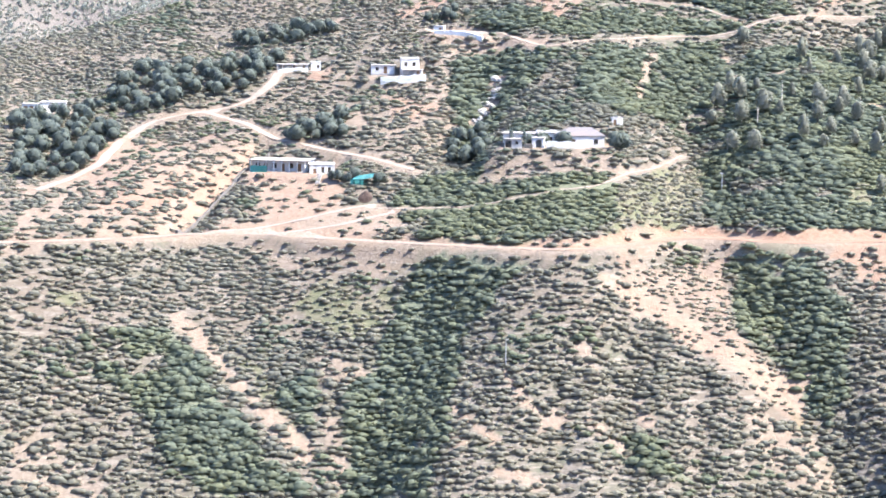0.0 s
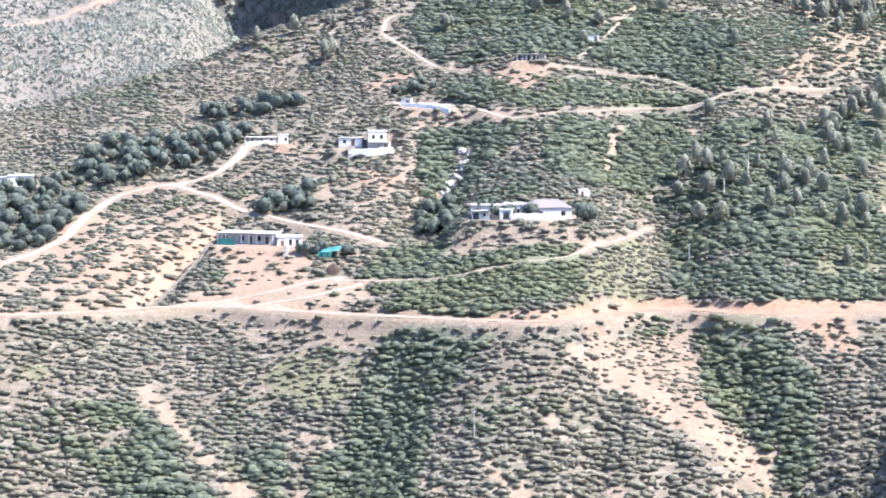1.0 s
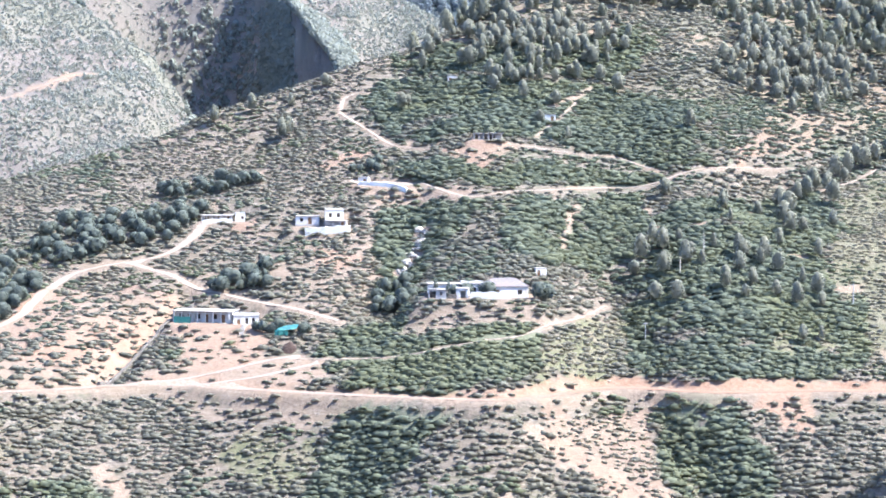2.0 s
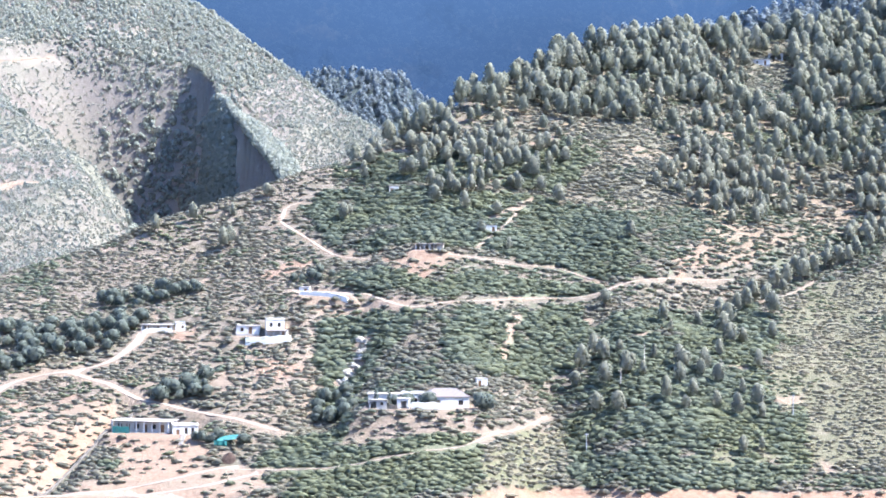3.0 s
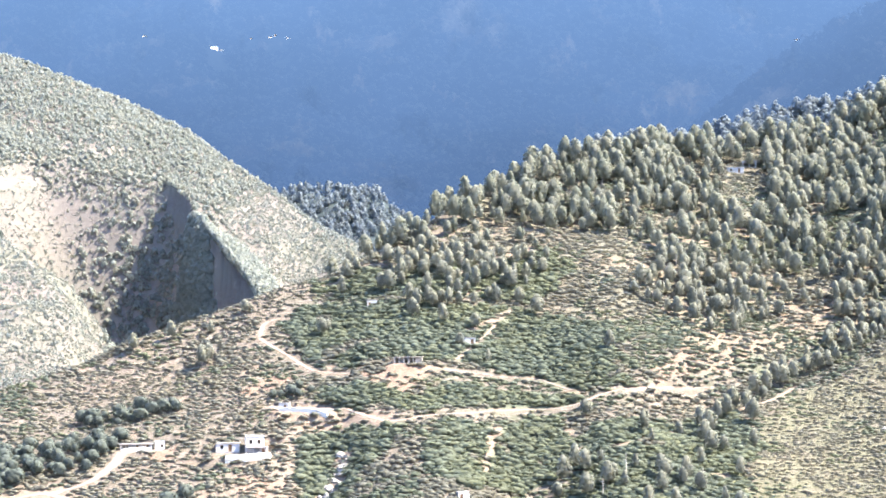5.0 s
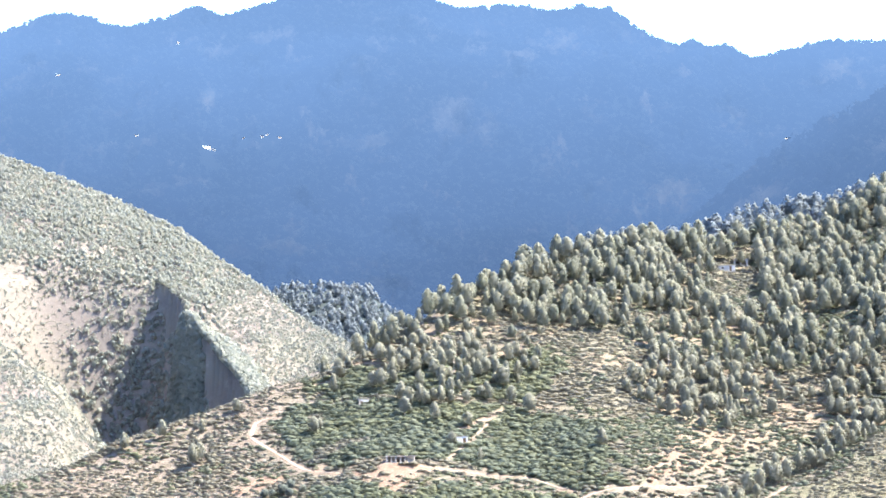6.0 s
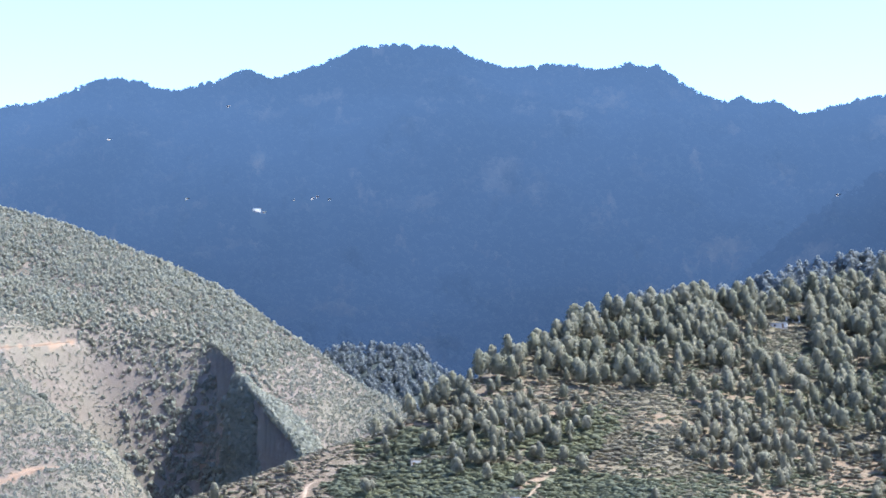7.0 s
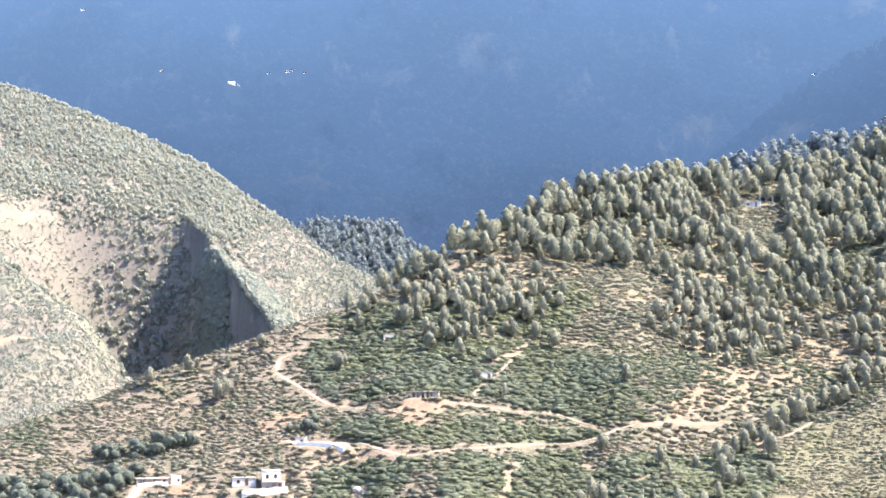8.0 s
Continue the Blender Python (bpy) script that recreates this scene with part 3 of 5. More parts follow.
def mesh_of(name, verts, faces, material):
    """A mesh straight from arrays of places and of faces with equal numbers of corners."""
    me = bpy.data.meshes.new(name)
    n, k = faces.shape
    me.vertices.add(len(verts))
    me.vertices.foreach_set("co", np.asarray(verts, np.float32).ravel())
    me.loops.add(n * k)
    me.loops.foreach_set("vertex_index", faces.astype(np.int32).ravel())
    me.polygons.add(n)
    me.polygons.foreach_set("loop_start", np.arange(0, n * k, k, dtype=np.int32))
    me.update(calc_edges=True)
    me.materials.append(material)
    return me


ANGLES = np.concatenate([np.arange(-180, -30, 6), np.arange(-30, -14, 1.0), np.arange(-14, 18.5, 0.115), np.arange(18.5, 30, 1.0), np.arange(30, 180, 6)])
ANGLES = ANGLES[: len(ANGLES) // 2 * 2]
RUNS = np.concatenate([[0.5, 5, 12], np.arange(25, 400, 25), np.arange(400, 425, 5), np.arange(425, 720, 1.0), np.arange(720, 940, 1.6), np.arange(940, 1060, 8), np.arange(1060, 1800, 5), np.arange(1800, 2360, 14)])
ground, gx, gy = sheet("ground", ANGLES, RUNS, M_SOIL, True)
tagged(ground, "scrubby hillside of stony beige soil with red cuts", "ground", kind="structure")
layer = ground.data.attributes.new("cover", "FLOAT_COLOR", "POINT")
layer.data.foreach_set("color", np.stack(cover(gx, gy), 1).astype(np.float32).ravel())
layer = ground.data.attributes.new("dry", "FLOAT", "POINT")
layer.data.foreach_set("value", (np.clip((np.hypot(gx, gy) - 960) / 60, 0, 1) * (np.hypot(gx, gy) < 1750) * (np.degrees(np.arctan2(gx, gy)) < 5)).astype(np.float32))
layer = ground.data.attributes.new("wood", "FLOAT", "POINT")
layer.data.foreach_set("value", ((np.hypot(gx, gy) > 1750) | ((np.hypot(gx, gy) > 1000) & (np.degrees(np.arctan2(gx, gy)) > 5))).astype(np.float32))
FAR_ANGLES = np.concatenate([np.arange(-180, -30, 6), np.arange(-30, -14, 1.0), np.arange(-14, 18.5, 0.2), np.arange(18.5, 30, 1.0), np.arange(30, 180, 6)])
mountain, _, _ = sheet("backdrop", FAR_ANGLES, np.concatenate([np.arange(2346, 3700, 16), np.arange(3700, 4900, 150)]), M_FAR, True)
tagged(mountain, "high wooded mountain, its blue haze put in as glow", "mountain", kind="structure")


def ribbon(name, label, line, half, material, wander=0.25):
    p = np.array(line)
    d = np.gradient(p, axis=0)
    d /= np.hypot(d[:, 0], d[:, 1])[:, None]
    side = np.stack([-d[:, 1], d[:, 0]], 1)
    rows = []
    for k, s in enumerate((-1, -0.5, 0, 0.5, 1)):
        wide = half * (1 + wander * (ripple(p[:, 0], p[:, 1], 5, 40 + k) if abs(s) == 1 else 0))
        q = p + side * (s * wide)[:, None] if np.ndim(wide) else p + side * (s * wide)
        rows.append(np.column_stack([q, land(q[:, 0], q[:, 1]) + (0.14 if abs(s) < 1 else 0.05)]))
    n = len(p)
    verts = np.concatenate(rows)
    i = np.arange(n - 1)
    quads = np.concatenate([np.stack([k * n + i, k * n + i + 1, (k + 1) * n + i + 1, (k + 1) * n + i], 1) for k in range(4)])
    me = mesh_of(name, verts, quads[:, ::-1], material)
    me.shade_smooth()
    return tagged(new(name, me), label, "road", kind="structure")


for name, (line, half, bank) in ROADS.items():
    if name == "main":
        ribbon("road", "unpaved dirt road benched along the hillside", line, half, M_ROAD)
    else:
        ribbon("track", "narrow pale dirt track worn into the slope", line, half, M_PALE if half < 1.6 else M_ROAD)

# ---- houses and other things ----
M_WHITE = surface("white_limewash", (0.50, 0.49, 0.47), (0.66, 0.65, 0.63), 0.25, 2.2, 0.85, 0.15, wear=(0.40, 0.36, 0.32))
M_GREYWALL = surface("bare_render", (0.36, 0.34, 0.32), (0.48, 0.46, 0.43), 0.2, 1.8, 0.9, 0.2)
M_SLAB = surface("concrete_roof", (0.30, 0.275, 0.25), (0.42, 0.39, 0.36), 0.3, 2.5, 0.9, 0.2, wear=(0.38, 0.33, 0.29))
M_TIN = surface("weathered_tin", (0.19, 0.165, 0.155), (0.28, 0.245, 0.235), 0.4, 3.0, 0.5, 0.1, 0.4, wear=(0.28, 0.21, 0.18))
M_GLASS = surface("dark_glass", (0.020, 0.024, 0.028), (0.032, 0.038, 0.044), 0.5, 2.0, 0.12, 0.0)
M_WOOD = surface("brown_wood", (0.16, 0.09, 0.05), (0.26, 0.16, 0.10), 0.08, 0.8, 0.7, 0.2)
M_TEAL = surface("turquoise_cloth", (0.09, 0.30, 0.30), (0.16, 0.40, 0.39), 0.3, 1.5, 0.6, 0.3, wear=(0.05, 0.27, 0.31))
M_TEALPAINT = surface("turquoise_paint", (0.06, 0.30, 0.27), (0.12, 0.40, 0.36), 0.3, 1.2, 0.6, 0.2, wear=(0.20, 0.36, 0.33))
M_STONE = surface("field_stone", (0.10, 0.09, 0.08), (0.20, 0.18, 0.16), 0.3, 1.6, 0.95, 0.8)
M_ROCK = surface("pale_rock", (0.26, 0.24, 0.21), (0.42, 0.39, 0.35), 0.3, 1.5, 0.9, 0.6)
M_METAL = surface("galvanised_steel", (0.46, 0.47, 0.48), (0.60, 0.61, 0.62), 0.1, 1.0, 0.45, 0.05, 0.6)


def part(name, bm, material, parent, label=""):
    me = bpy.data.meshes.new(name)
    bm.to_mesh(me)
    bm.free()
    me.materials.append(material)
    ob = new(name, me)
    ob.parent = parent
    return tagged(ob, label)


def boxes(*extents, soften=0.0):
    """A mesh of boxes, each (x0, x1, y0, y1, z0, z1)."""
    bm = bmesh.new()
    for x0, x1, y0, y1, z0, z1 in extents:
        v = [bm.verts.new((px, py, pz)) for pz in (z0, z1) for px, py in ((x0, y0), (x1, y0), (x1, y1), (x0, y1))]
        for f in ((3, 2, 1, 0), (4, 5, 6, 7), (0, 1, 5, 4), (1, 2, 6, 5), (2, 3, 7, 6), (3, 0, 4, 7)):
            bm.faces.new([v[i] for i in f])
    if soften:
        bmesh.ops.bevel(bm, geom=bm.edges[:], offset=soften, segments=2, affect="EDGES", profile=0.6)
    return bm


def ring(low, high, sill, head, front, back, bar, along_y=False):
    """A rectangular frame in one piece: low to high across, sill to head upward, front to back in depth."""
    bm = bmesh.new()
    loops = []
    for depth in (front, back):
        for inset in (0.0, bar):
            corners = ((low + inset, sill + inset), (high - inset, sill + inset), (high - inset, head - inset), (low + inset, head - inset))
            loops.append([bm.verts.new((depth, u, z) if along_y else (u, depth, z)) for u, z in corners])
    fo, fi, bo, bi = loops
    for i in range(4):
        j = (i + 1) % 4
        for f in ((fo[i], fo[j], fi[j], fi[i]), (bo[j], bo[i], bi[i], bi[j]), (fo[j], fo[i], bo[i], bo[j]), (fi[i], fi[j], bi[j], bi[i])):
            bm.faces.new(f)
    bmesh.ops.recalc_face_normals(bm, faces=bm.faces[:])
    return bm


def house(name, label, place, turn, wide, deep, high, openings, base=None, wall=M_WHITE, roof=M_SLAB, over=0.35, veranda=0.0, posts=0, post_span=None, parapet=0.0, pitch=0.0, side_openings=()):
    """A small house: real openings in its front and right walls, a slab or pitched roof, an optional veranda. openings: (x, width, sill, height)."""
    root = new(name)
    px, py = place
    root.matrix_basis = pose(px, py, (spot(px, py) if base is None else base) - 0.05, 0, 0, turn)
    th, w = 0.25, wide / 2

    def pierced(span_low, span_high, holes, along_y):
        us = sorted({span_low, span_high, *[c + k * ow / 2 for c, ow, _, _ in holes for k in (-1, 1)]})
        zs = sorted({0.0, high, *[v for _, _, sill, oh in holes for v in (sill, sill + oh)]})
        full = {(i, k) for i in range(len(us) - 1) for k in range(len(zs) - 1)
                if not any(abs((us[i] + us[i + 1]) / 2 - c) < ow / 2 and sill < (zs[k] + zs[k + 1]) / 2 < sill + oh for c, ow, sill, oh in holes)}
        bm, made = bmesh.new(), {}

        def at(i, d, k):
            if (i, d, k) not in made:
                u, v = us[i], (w - th + d * th if along_y else d * th)
                made[i, d, k] = bm.verts.new((v, u, zs[k]) if along_y else (u, v, zs[k]))
            return made[i, d, k]

        for i, k in full:
            for d in (0, 1):
                bm.faces.new((at(i, d, k), at(i + 1, d, k), at(i + 1, d, k + 1), at(i, d, k + 1)))
            for di, dk, (a, b) in ((-1, 0, ((0, 0), (0, 1))), (1, 0, ((1, 0), (1, 1))), (0, -1, ((0, 0), (1, 0))), (0, 1, ((0, 1), (1, 1)))):
                if (i + di, k + dk) not in full:
                    bm.faces.new((at(i + a[0], 0, k + a[1]), at(i + b[0], 0, k + b[1]), at(i + b[0], 1, k + b[1]), at(i + a[0], 1, k + a[1])))
        bmesh.ops.recalc_face_normals(bm, faces=bm.faces[:])
        return bm

    part("wall", pierced(-w, w, openings, False), wall, root)
    part("wall", pierced(th, deep - th, side_openings, True), wall, root)
    part("wall", boxes((-w, -w + th, th, deep - th, 0, high)), wall, root)
    part("wall", boxes((-w, w, deep - th, deep, 0, high)), wall, root)
    part("plinth", boxes((-w - 0.12, w + 0.12, -veranda - 0.12, deep + 0.12, -1.6, 0.0)), M_GREYWALL, root)
    for c, ow, sill, oh in openings:
        if sill > 0.3:
            win = part("window", ring(c - ow / 2, c + ow / 2, sill, sill + oh, 0.08, 0.16, 0.07), M_WOOD, root)
            part("mullion", boxes((c - 0.03, c + 0.03, 0.085, 0.155, sill + 0.07, sill + oh - 0.07)), M_WOOD, win)
            part("pane", boxes((c - ow / 2, c + ow / 2, 0.11, 0.125, sill, sill + oh)), M_GLASS, win)
            part("sill", boxes((c - ow / 2 - 0.08, c + ow / 2 + 0.08, -0.08, 0.1, sill - 0.07, sill)), wall, win)
        elif ow < 1.4:
            part("door", boxes((c - ow / 2, c + ow / 2, 0.12, 0.17, 0.02, sill + oh)), M_WOOD, root)
    for c, ow, sill, oh in side_openings:
        win = part("window", ring(c - ow / 2, c + ow / 2, sill, sill + oh, w - 0.17, w - 0.09, 0.07, True), M_WOOD, root)
        part("pane", boxes((w - 0.14, w - 0.125, c - ow / 2, c + ow / 2, sill, sill + oh)), M_GLASS, win)
    front = -veranda - over if veranda else -over
    if pitch:
        bm = bmesh.new()
        ridge, x0, x1, y0, y1 = high + pitch, -w - over, w + over, front, deep + over
        rw = w - min(deep * 0.5, w * 0.5)
        for lift in (0.0, 0.14):
            a = [bm.verts.new(v) for v in ((x0, y0, high + lift), (x1, y0, high + lift), (x1, y1, high + lift), (x0, y1, high + lift), (-rw, deep / 2, ridge + lift), (rw, deep / 2, ridge + lift))]
            for f in ((0, 1, 5, 4), (1, 2, 5), (2, 3, 4, 5), (3, 0, 4)):
                bm.faces.new([a[i] for i in (f if lift else f[::-1])])
        bm.verts.ensure_lookup_table()
        for i in range(4):
            bm.faces.new([bm.verts[k] for k in (i, (i + 1) % 4, (i + 1) % 4 + 6, i + 6)])
        part("roof", bm, roof, root)
    else:
        part("roof", boxes((-w - over, w + over, front, deep + over, high, high + 0.18), soften=0.03), roof, root)
        if parapet:
            x0, x1, y0, y1, z0, z1 = -w, w, 0.0, deep, high + 0.18, high + 0.18 + parapet
            for ext in ((x0, x1, y0, y0 + 0.18, z0, z1), (x0, x1, y1 - 0.18, y1, z0, z1), (x0, x0 + 0.18, y0 + 0.18, y1 - 0.18, z0, z1), (x1 - 0.18, x1, y0 + 0.18, y1 - 0.18, z0, z1)):
                part("parapet", boxes(ext), wall, root)
    if posts:
        lo, hi = post_span or (-w + 0.2, w - 0.2)
        for k in range(posts):
            cx = lo + (hi - lo) * k / (posts - 1)
            post = part("column", boxes((cx - 0.16, cx + 0.16, -veranda - 0.16, -veranda + 0.16, 0, high), soften=0.02), wall, root)
            part("capital", boxes((cx - 0.22, cx + 0.22, -veranda - 0.22, -veranda + 0.22, high - 0.22, high - 0.02)), wall, post)
        part("veranda_floor", boxes((-w, w, -veranda - 0.3, 0, 0.003, 0.12)), M_SLAB, root)
    return tagged(root, label, "house")


W, D = "window", "door"
# the long house with the columned veranda
house("house", "long whitewashed house with a columned veranda, on a cut terrace", (-42.8, 546.6), -15, 15.5, 5.0, 3.0,
      [(-6.2, 1.2, 0.9, 1.3), (-4.0, 1.0, 0, 2.1), (-1.6, 1.3, 0.9, 1.3), (0.8, 1.0, 0, 2.1), (3.0, 1.3, 0.9, 1.3), (5.4, 1.0, 0, 2.1)], Y_COLUMNS, veranda=2.0, posts=8, over=0.4)
house("house", "whitewashed wing with tall narrow windows beside the columned house", (-31.4, 541.0), 4, 6.6, 5.0, 3.0,
      [(-1.9, 0.9, 0, 2.1), (0.2, 0.8, 0.7, 1.8), (1.9, 0.8, 0.7, 1.8)], Y_COLUMNS - 0.8, over=0.15, parapet=0.25, side_openings=[(2.5, 1.0, 0.9, 1.3)])
# the compound on the knoll
house("house", "long white house with a low hipped tin roof on the knoll", (35.8, 534.2), 5, 11.5, 7.5, 2.9,
      [(-4.4, 1.1, 0.9, 1.2), (-2.2, 1.0, 0, 2.1), (3.6, 1.2, 0.9, 1.2)], Y_COMPOUND, roof=M_TIN, pitch=1.9, over=0.3, side_openings=[(3, 1.2, 0.9, 1.2)])
house("house", "white flat-roofed house with several small windows in the compound", (29.0, 541.0), 3, 8.5, 5, 3.2,
      [(-3.0, 0.9, 0.8, 1.4), (-1.0, 0.9, 0.8, 1.4), (1.0, 0.9, 0.8, 1.4), (3.0, 0.9, 0, 2.1)], Y_COMPOUND, over=0.25, parapet=0.3)
house("house", "white flat-roofed house with a shaded front behind the compound yard", (20.2, 540.0), -8, 9.0, 4.5, 3.1,
      [(-3.4, 1.6, 0, 2.2), (-0.8, 1.0, 0.8, 1.3), (1.4, 1.6, 0, 2.2), (3.4, 0.9, 0.8, 1.2)], Y_COMPOUND, over=0.4)
house("outbuilding", "small white outbuilding with a dark doorway in the yard", (24.4, 532.4), -8, 3.2, 2.8, 2.5, [(0.2, 1.5, 0, 2.0)], Y_COMPOUND, over=0.15)
house("outbuilding", "low unplastered outbuilding at the edge of the yard", (18.0, 532.6), -10, 4.6, 2.8, 2.2, [(-1.2, 1.6, 0, 1.8), (1.0, 0.7, 0.9, 0.8)], Y_COMPOUND, wall=M_GREYWALL, over=0.2)
house("hut", "small white cube hut on the slope above the compound", (46.0, 548.5), 6, 2.9, 2.6, 2.1, [(-0.6, 0.8, 0, 1.7)], over=0.08)
# the house on the terrace
house("house", "white block house with two windows above a dark ground floor", (-9.3, 593.5), 4, 5.2, 5.0, 2.8, [(-1.2, 0.9, 0.8, 1.2), (1.1, 0.9, 0.8, 1.2)], Y_TERRACE + 2.0, over=0.12, parapet=0.2)
house("outbuilding", "dark open ground floor of stone under the block house", (-9.0, 592.4), -8, 5.8, 3.4, 1.8, [(-1.8, 1.5, 0, 1.6), (0.2, 1.5, 0, 1.6), (2.0, 0.9, 0, 1.6)], Y_TERRACE, wall=M_GREYWALL, over=0.25)
house("outbuilding", "low white outbuilding with a flat roof beside the block house", (-17.2, 597.0), -6, 6.6, 4.0, 2.3, [(-1.6, 0.9, 0.8, 1.0), (0.8, 1.0, 0, 2.0)], Y_TERRACE + 0.6, over=0.2)
# row at the end of the track
house("outbuilding", "long low dark shed with white piers along its front", (-43.6, 607.6), -4, 9.0, 3.0, 1.75,
      [(-3.0, 1.0, 0, 1.5), (0.0, 1.0, 0, 1.5), (3.0, 1.0, 0, 1.5)], Y_TRACKEND, wall=M_GREYWALL, veranda=1.2, posts=7, over=0.25)
house("house", "small white block house at the end of the track", (-36.8, 606.4), 6, 2.8, 3.0, 2.3, [(0.6, 0.7, 0.8, 0.9)], Y_TRACKEND, over=0.1, parapet=0.15)
house("hut", "small white hut at the end of the upper road", (-1.2, 613.4), -10, 3.0, 2.6, 2.1, [(0.4, 0.8, 0, 1.7)], over=0.1)
# white house among the round trees
house("house", "white flat-roofed house with an open porch among dark trees", (-112.0, 600.0), 8, 7.2, 5.0, 3.1, [(1.6, 1.0, 0.9, 1.2)], Y_WEST, over=0.2, parapet=0.15)
house("outbuilding", "open white porch with dark bays beside the house", (-118.4, 599.6), 2, 5.2, 3.6, 2.7, [(-1.6, 1.2, 0, 2.2), (0.0, 1.2, 0, 2.2), (1.6, 1.2, 0, 2.2)], Y_WEST, over=0.2)
# the unfinished house by the ridge path
house("house", "unfinished flat-roofed house with white columns and open bays", (36.4, 630.2), -8, 8.4, 3.4, 1.9,
      [(-3.0, 1.6, 0, 1.6), (-0.8, 1.6, 0, 1.6), (1.4, 1.6, 0, 1.6)], Y_COLUMNS_UP, wall=M_GREYWALL, veranda=1.4, posts=5, post_span=(-4.0, 1.6), over=0.3)
house("hut", "small white hut in the scrub below the ridge", (56.2, 643.0), -6, 3.6, 2.4, 1.9, [(0.8, 0.9, 0, 1.5)], over=0.1)
house("hut", "small white hut half hidden by scrub", (27.6, 679.0), 0, 3.2, 2.4, 2.0, [(-0.7, 0.8, 0, 1.5)], over=0.1)
house("house", "small white house among the pines near the crest", (176.5, 808.0), -14, 6.6, 3.6, 2.1, [(-1.6, 0.9, 0.8, 0.8), (1.5, 0.9, 0, 1.8)], over=0.12)
house("house", "white two-bay house among pines near the crest", (183.6, 814.5), -14, 5.6, 3.6, 2.5, [(-1.2, 1.9, 0, 2.0), (1.3, 1.9, 0, 2.0)], over=0.3)


def wall_along(name, label, points, thick, high, material, category="wall", step=1.0):
    """A free-standing wall that follows the ground, with an uneven top and battered sides."""
    line = smooth_line(points, step)
    p = np.array(line)
    d = np.gradient(p, axis=0)
    d /= np.hypot(d[:, 0], d[:, 1])[:, None]
    side = np.stack([-d[:, 1], d[:, 0]], 1)
    g = land(p[:, 0], p[:, 1])
    bm = bmesh.new()
    rows = []
    for i in range(len(p)):
        top = g[i] + high * (1 + 0.08 * math.sin(i * 1.7) + 0.06 * math.sin(i * 4.1))
        ring = []
        for s, z in ((-0.6, g[i] - 0.6), (-0.45, top - 0.06), (-0.38, top), (0.38, top), (0.45, top - 0.06), (0.6, g[i] - 0.6)):
            ring.append(bm.verts.new((p[i, 0] + side[i, 0] * s * thick, p[i, 1] + side[i, 1] * s * thick, z)))
        rows.append(ring)
    for a, b in zip(rows, rows[1:]):
        for k in range(5):
            bm.faces.new((a[k], a[k + 1], b[k + 1], b[k]))
    bm.faces.new(rows[0][::-1])
    bm.faces.new(rows[-1])
    bmesh.ops.recalc_face_normals(bm, faces=bm.faces[:])
    me = bpy.data.meshes.new(name)
    bm.to_mesh(me)
    bm.free()
    me.materials.append(material)
    return tagged(new(name, me), label, category)


wall_along("garden_wall", "whitewashed garden wall in front of the compound", [(26.5, 531.9), (32.0, 531.4), (36.5, 531.5)], 0.3, 1.7, M_WHITE)
wall_along("garden_wall", "low dark stone wall along the compound's edge", [(15.0, 534.8), (18.5, 532.9), (23.0, 532.0)], 0.4, 1.1, M_STONE)
wall_along("retaining_wall", "grey stone wall running down the cut slope", [(-46.5, 557), (-55, 542), (-61, 527), (-66, 513)], 0.9, 1.1, M_STONE)
wall_along("retaining_wall", "pale stone retaining wall below the block house", [(-17.5, 588.0), (-11, 587.0), (-4.8, 586.4)], 0.8, 1.5, M_WHITE)
wall_along("retaining_wall", "pale rubble wall along the upper road's end", [(-2.4, 611.6), (2.0, 609.8), (6.5, 608.0), (11.5, 605.4)], 0.8, 0.9, M_WHITE)
wall_along("retaining_wall", "pale retaining wall beside the track end", [(-47.5, 603.4), (-43, 603.6), (-39, 603.4)], 0.5, 1.0, M_WHITE)


def shelter():
    """A turquoise tarpaulin stretched over poles."""
    root = new("tarpaulin_shelter")
    root.matrix_basis = pose(-20.3, 531.4, spot(-20.3, 531.4), 0, 0, -8)
    bm = bmesh.new()
    n = 8
    grid = [[bm.verts.new((-2.6 + 5.2 * i / n, -1.6 + 3.6 * j / n, 1.35 + 0.9 * j / n + 0.35 * (2 * i / n - 1) - 0.30 * math.sin(math.pi * i / n) * math.sin(math.pi * j / n) + 0.05 * math.sin(3 * i + 2 * j))) for j in range(n + 1)] for i in range(n + 1)]
    for i in range(n):
        for j in range(n):
            bm.faces.new((grid[i][j], grid[i + 1][j], grid[i + 1][j + 1], grid[i][j + 1]))
    bmesh.ops.solidify(bm, geom=bm.faces[:], thickness=0.03)
    part("tarpaulin", bm, M_TEAL, root)
    for cx, cy, h in ((-2.5, -1.5, 1.05), (2.5, -1.5, 1.72), (-2.5, 1.9, 1.95), (2.5, 1.9, 2.6)):
        part("pole", boxes((cx - 0.05, cx + 0.05, cy - 0.05, cy + 0.05, -0.3, h)), M_WOOD, root)
    bm = bmesh.new()
    cols = [[bm.verts.new((-3.0 + 3.4 * i / 6, -1.75 + 0.12 * math.sin(i * 2.1), z)) for z in (0.0, 0.5, 1.0, 1.4 - 0.04 * i)] for i in range(7)]
    for a, b in zip(cols, cols[1:]):
        for k in range(3):
            bm.faces.new((a[k], b[k], b[k + 1], a[k + 1]))
    bmesh.ops.solidify(bm, geom=bm.faces[:], thickness=0.03)
    part("side_sheet", bm, M_TEALPAINT, root, "hanging green-blue side sheet")
    return tagged(root, "turquoise tarpaulin shelter stretched over wooden poles", "shelter")


shelter()


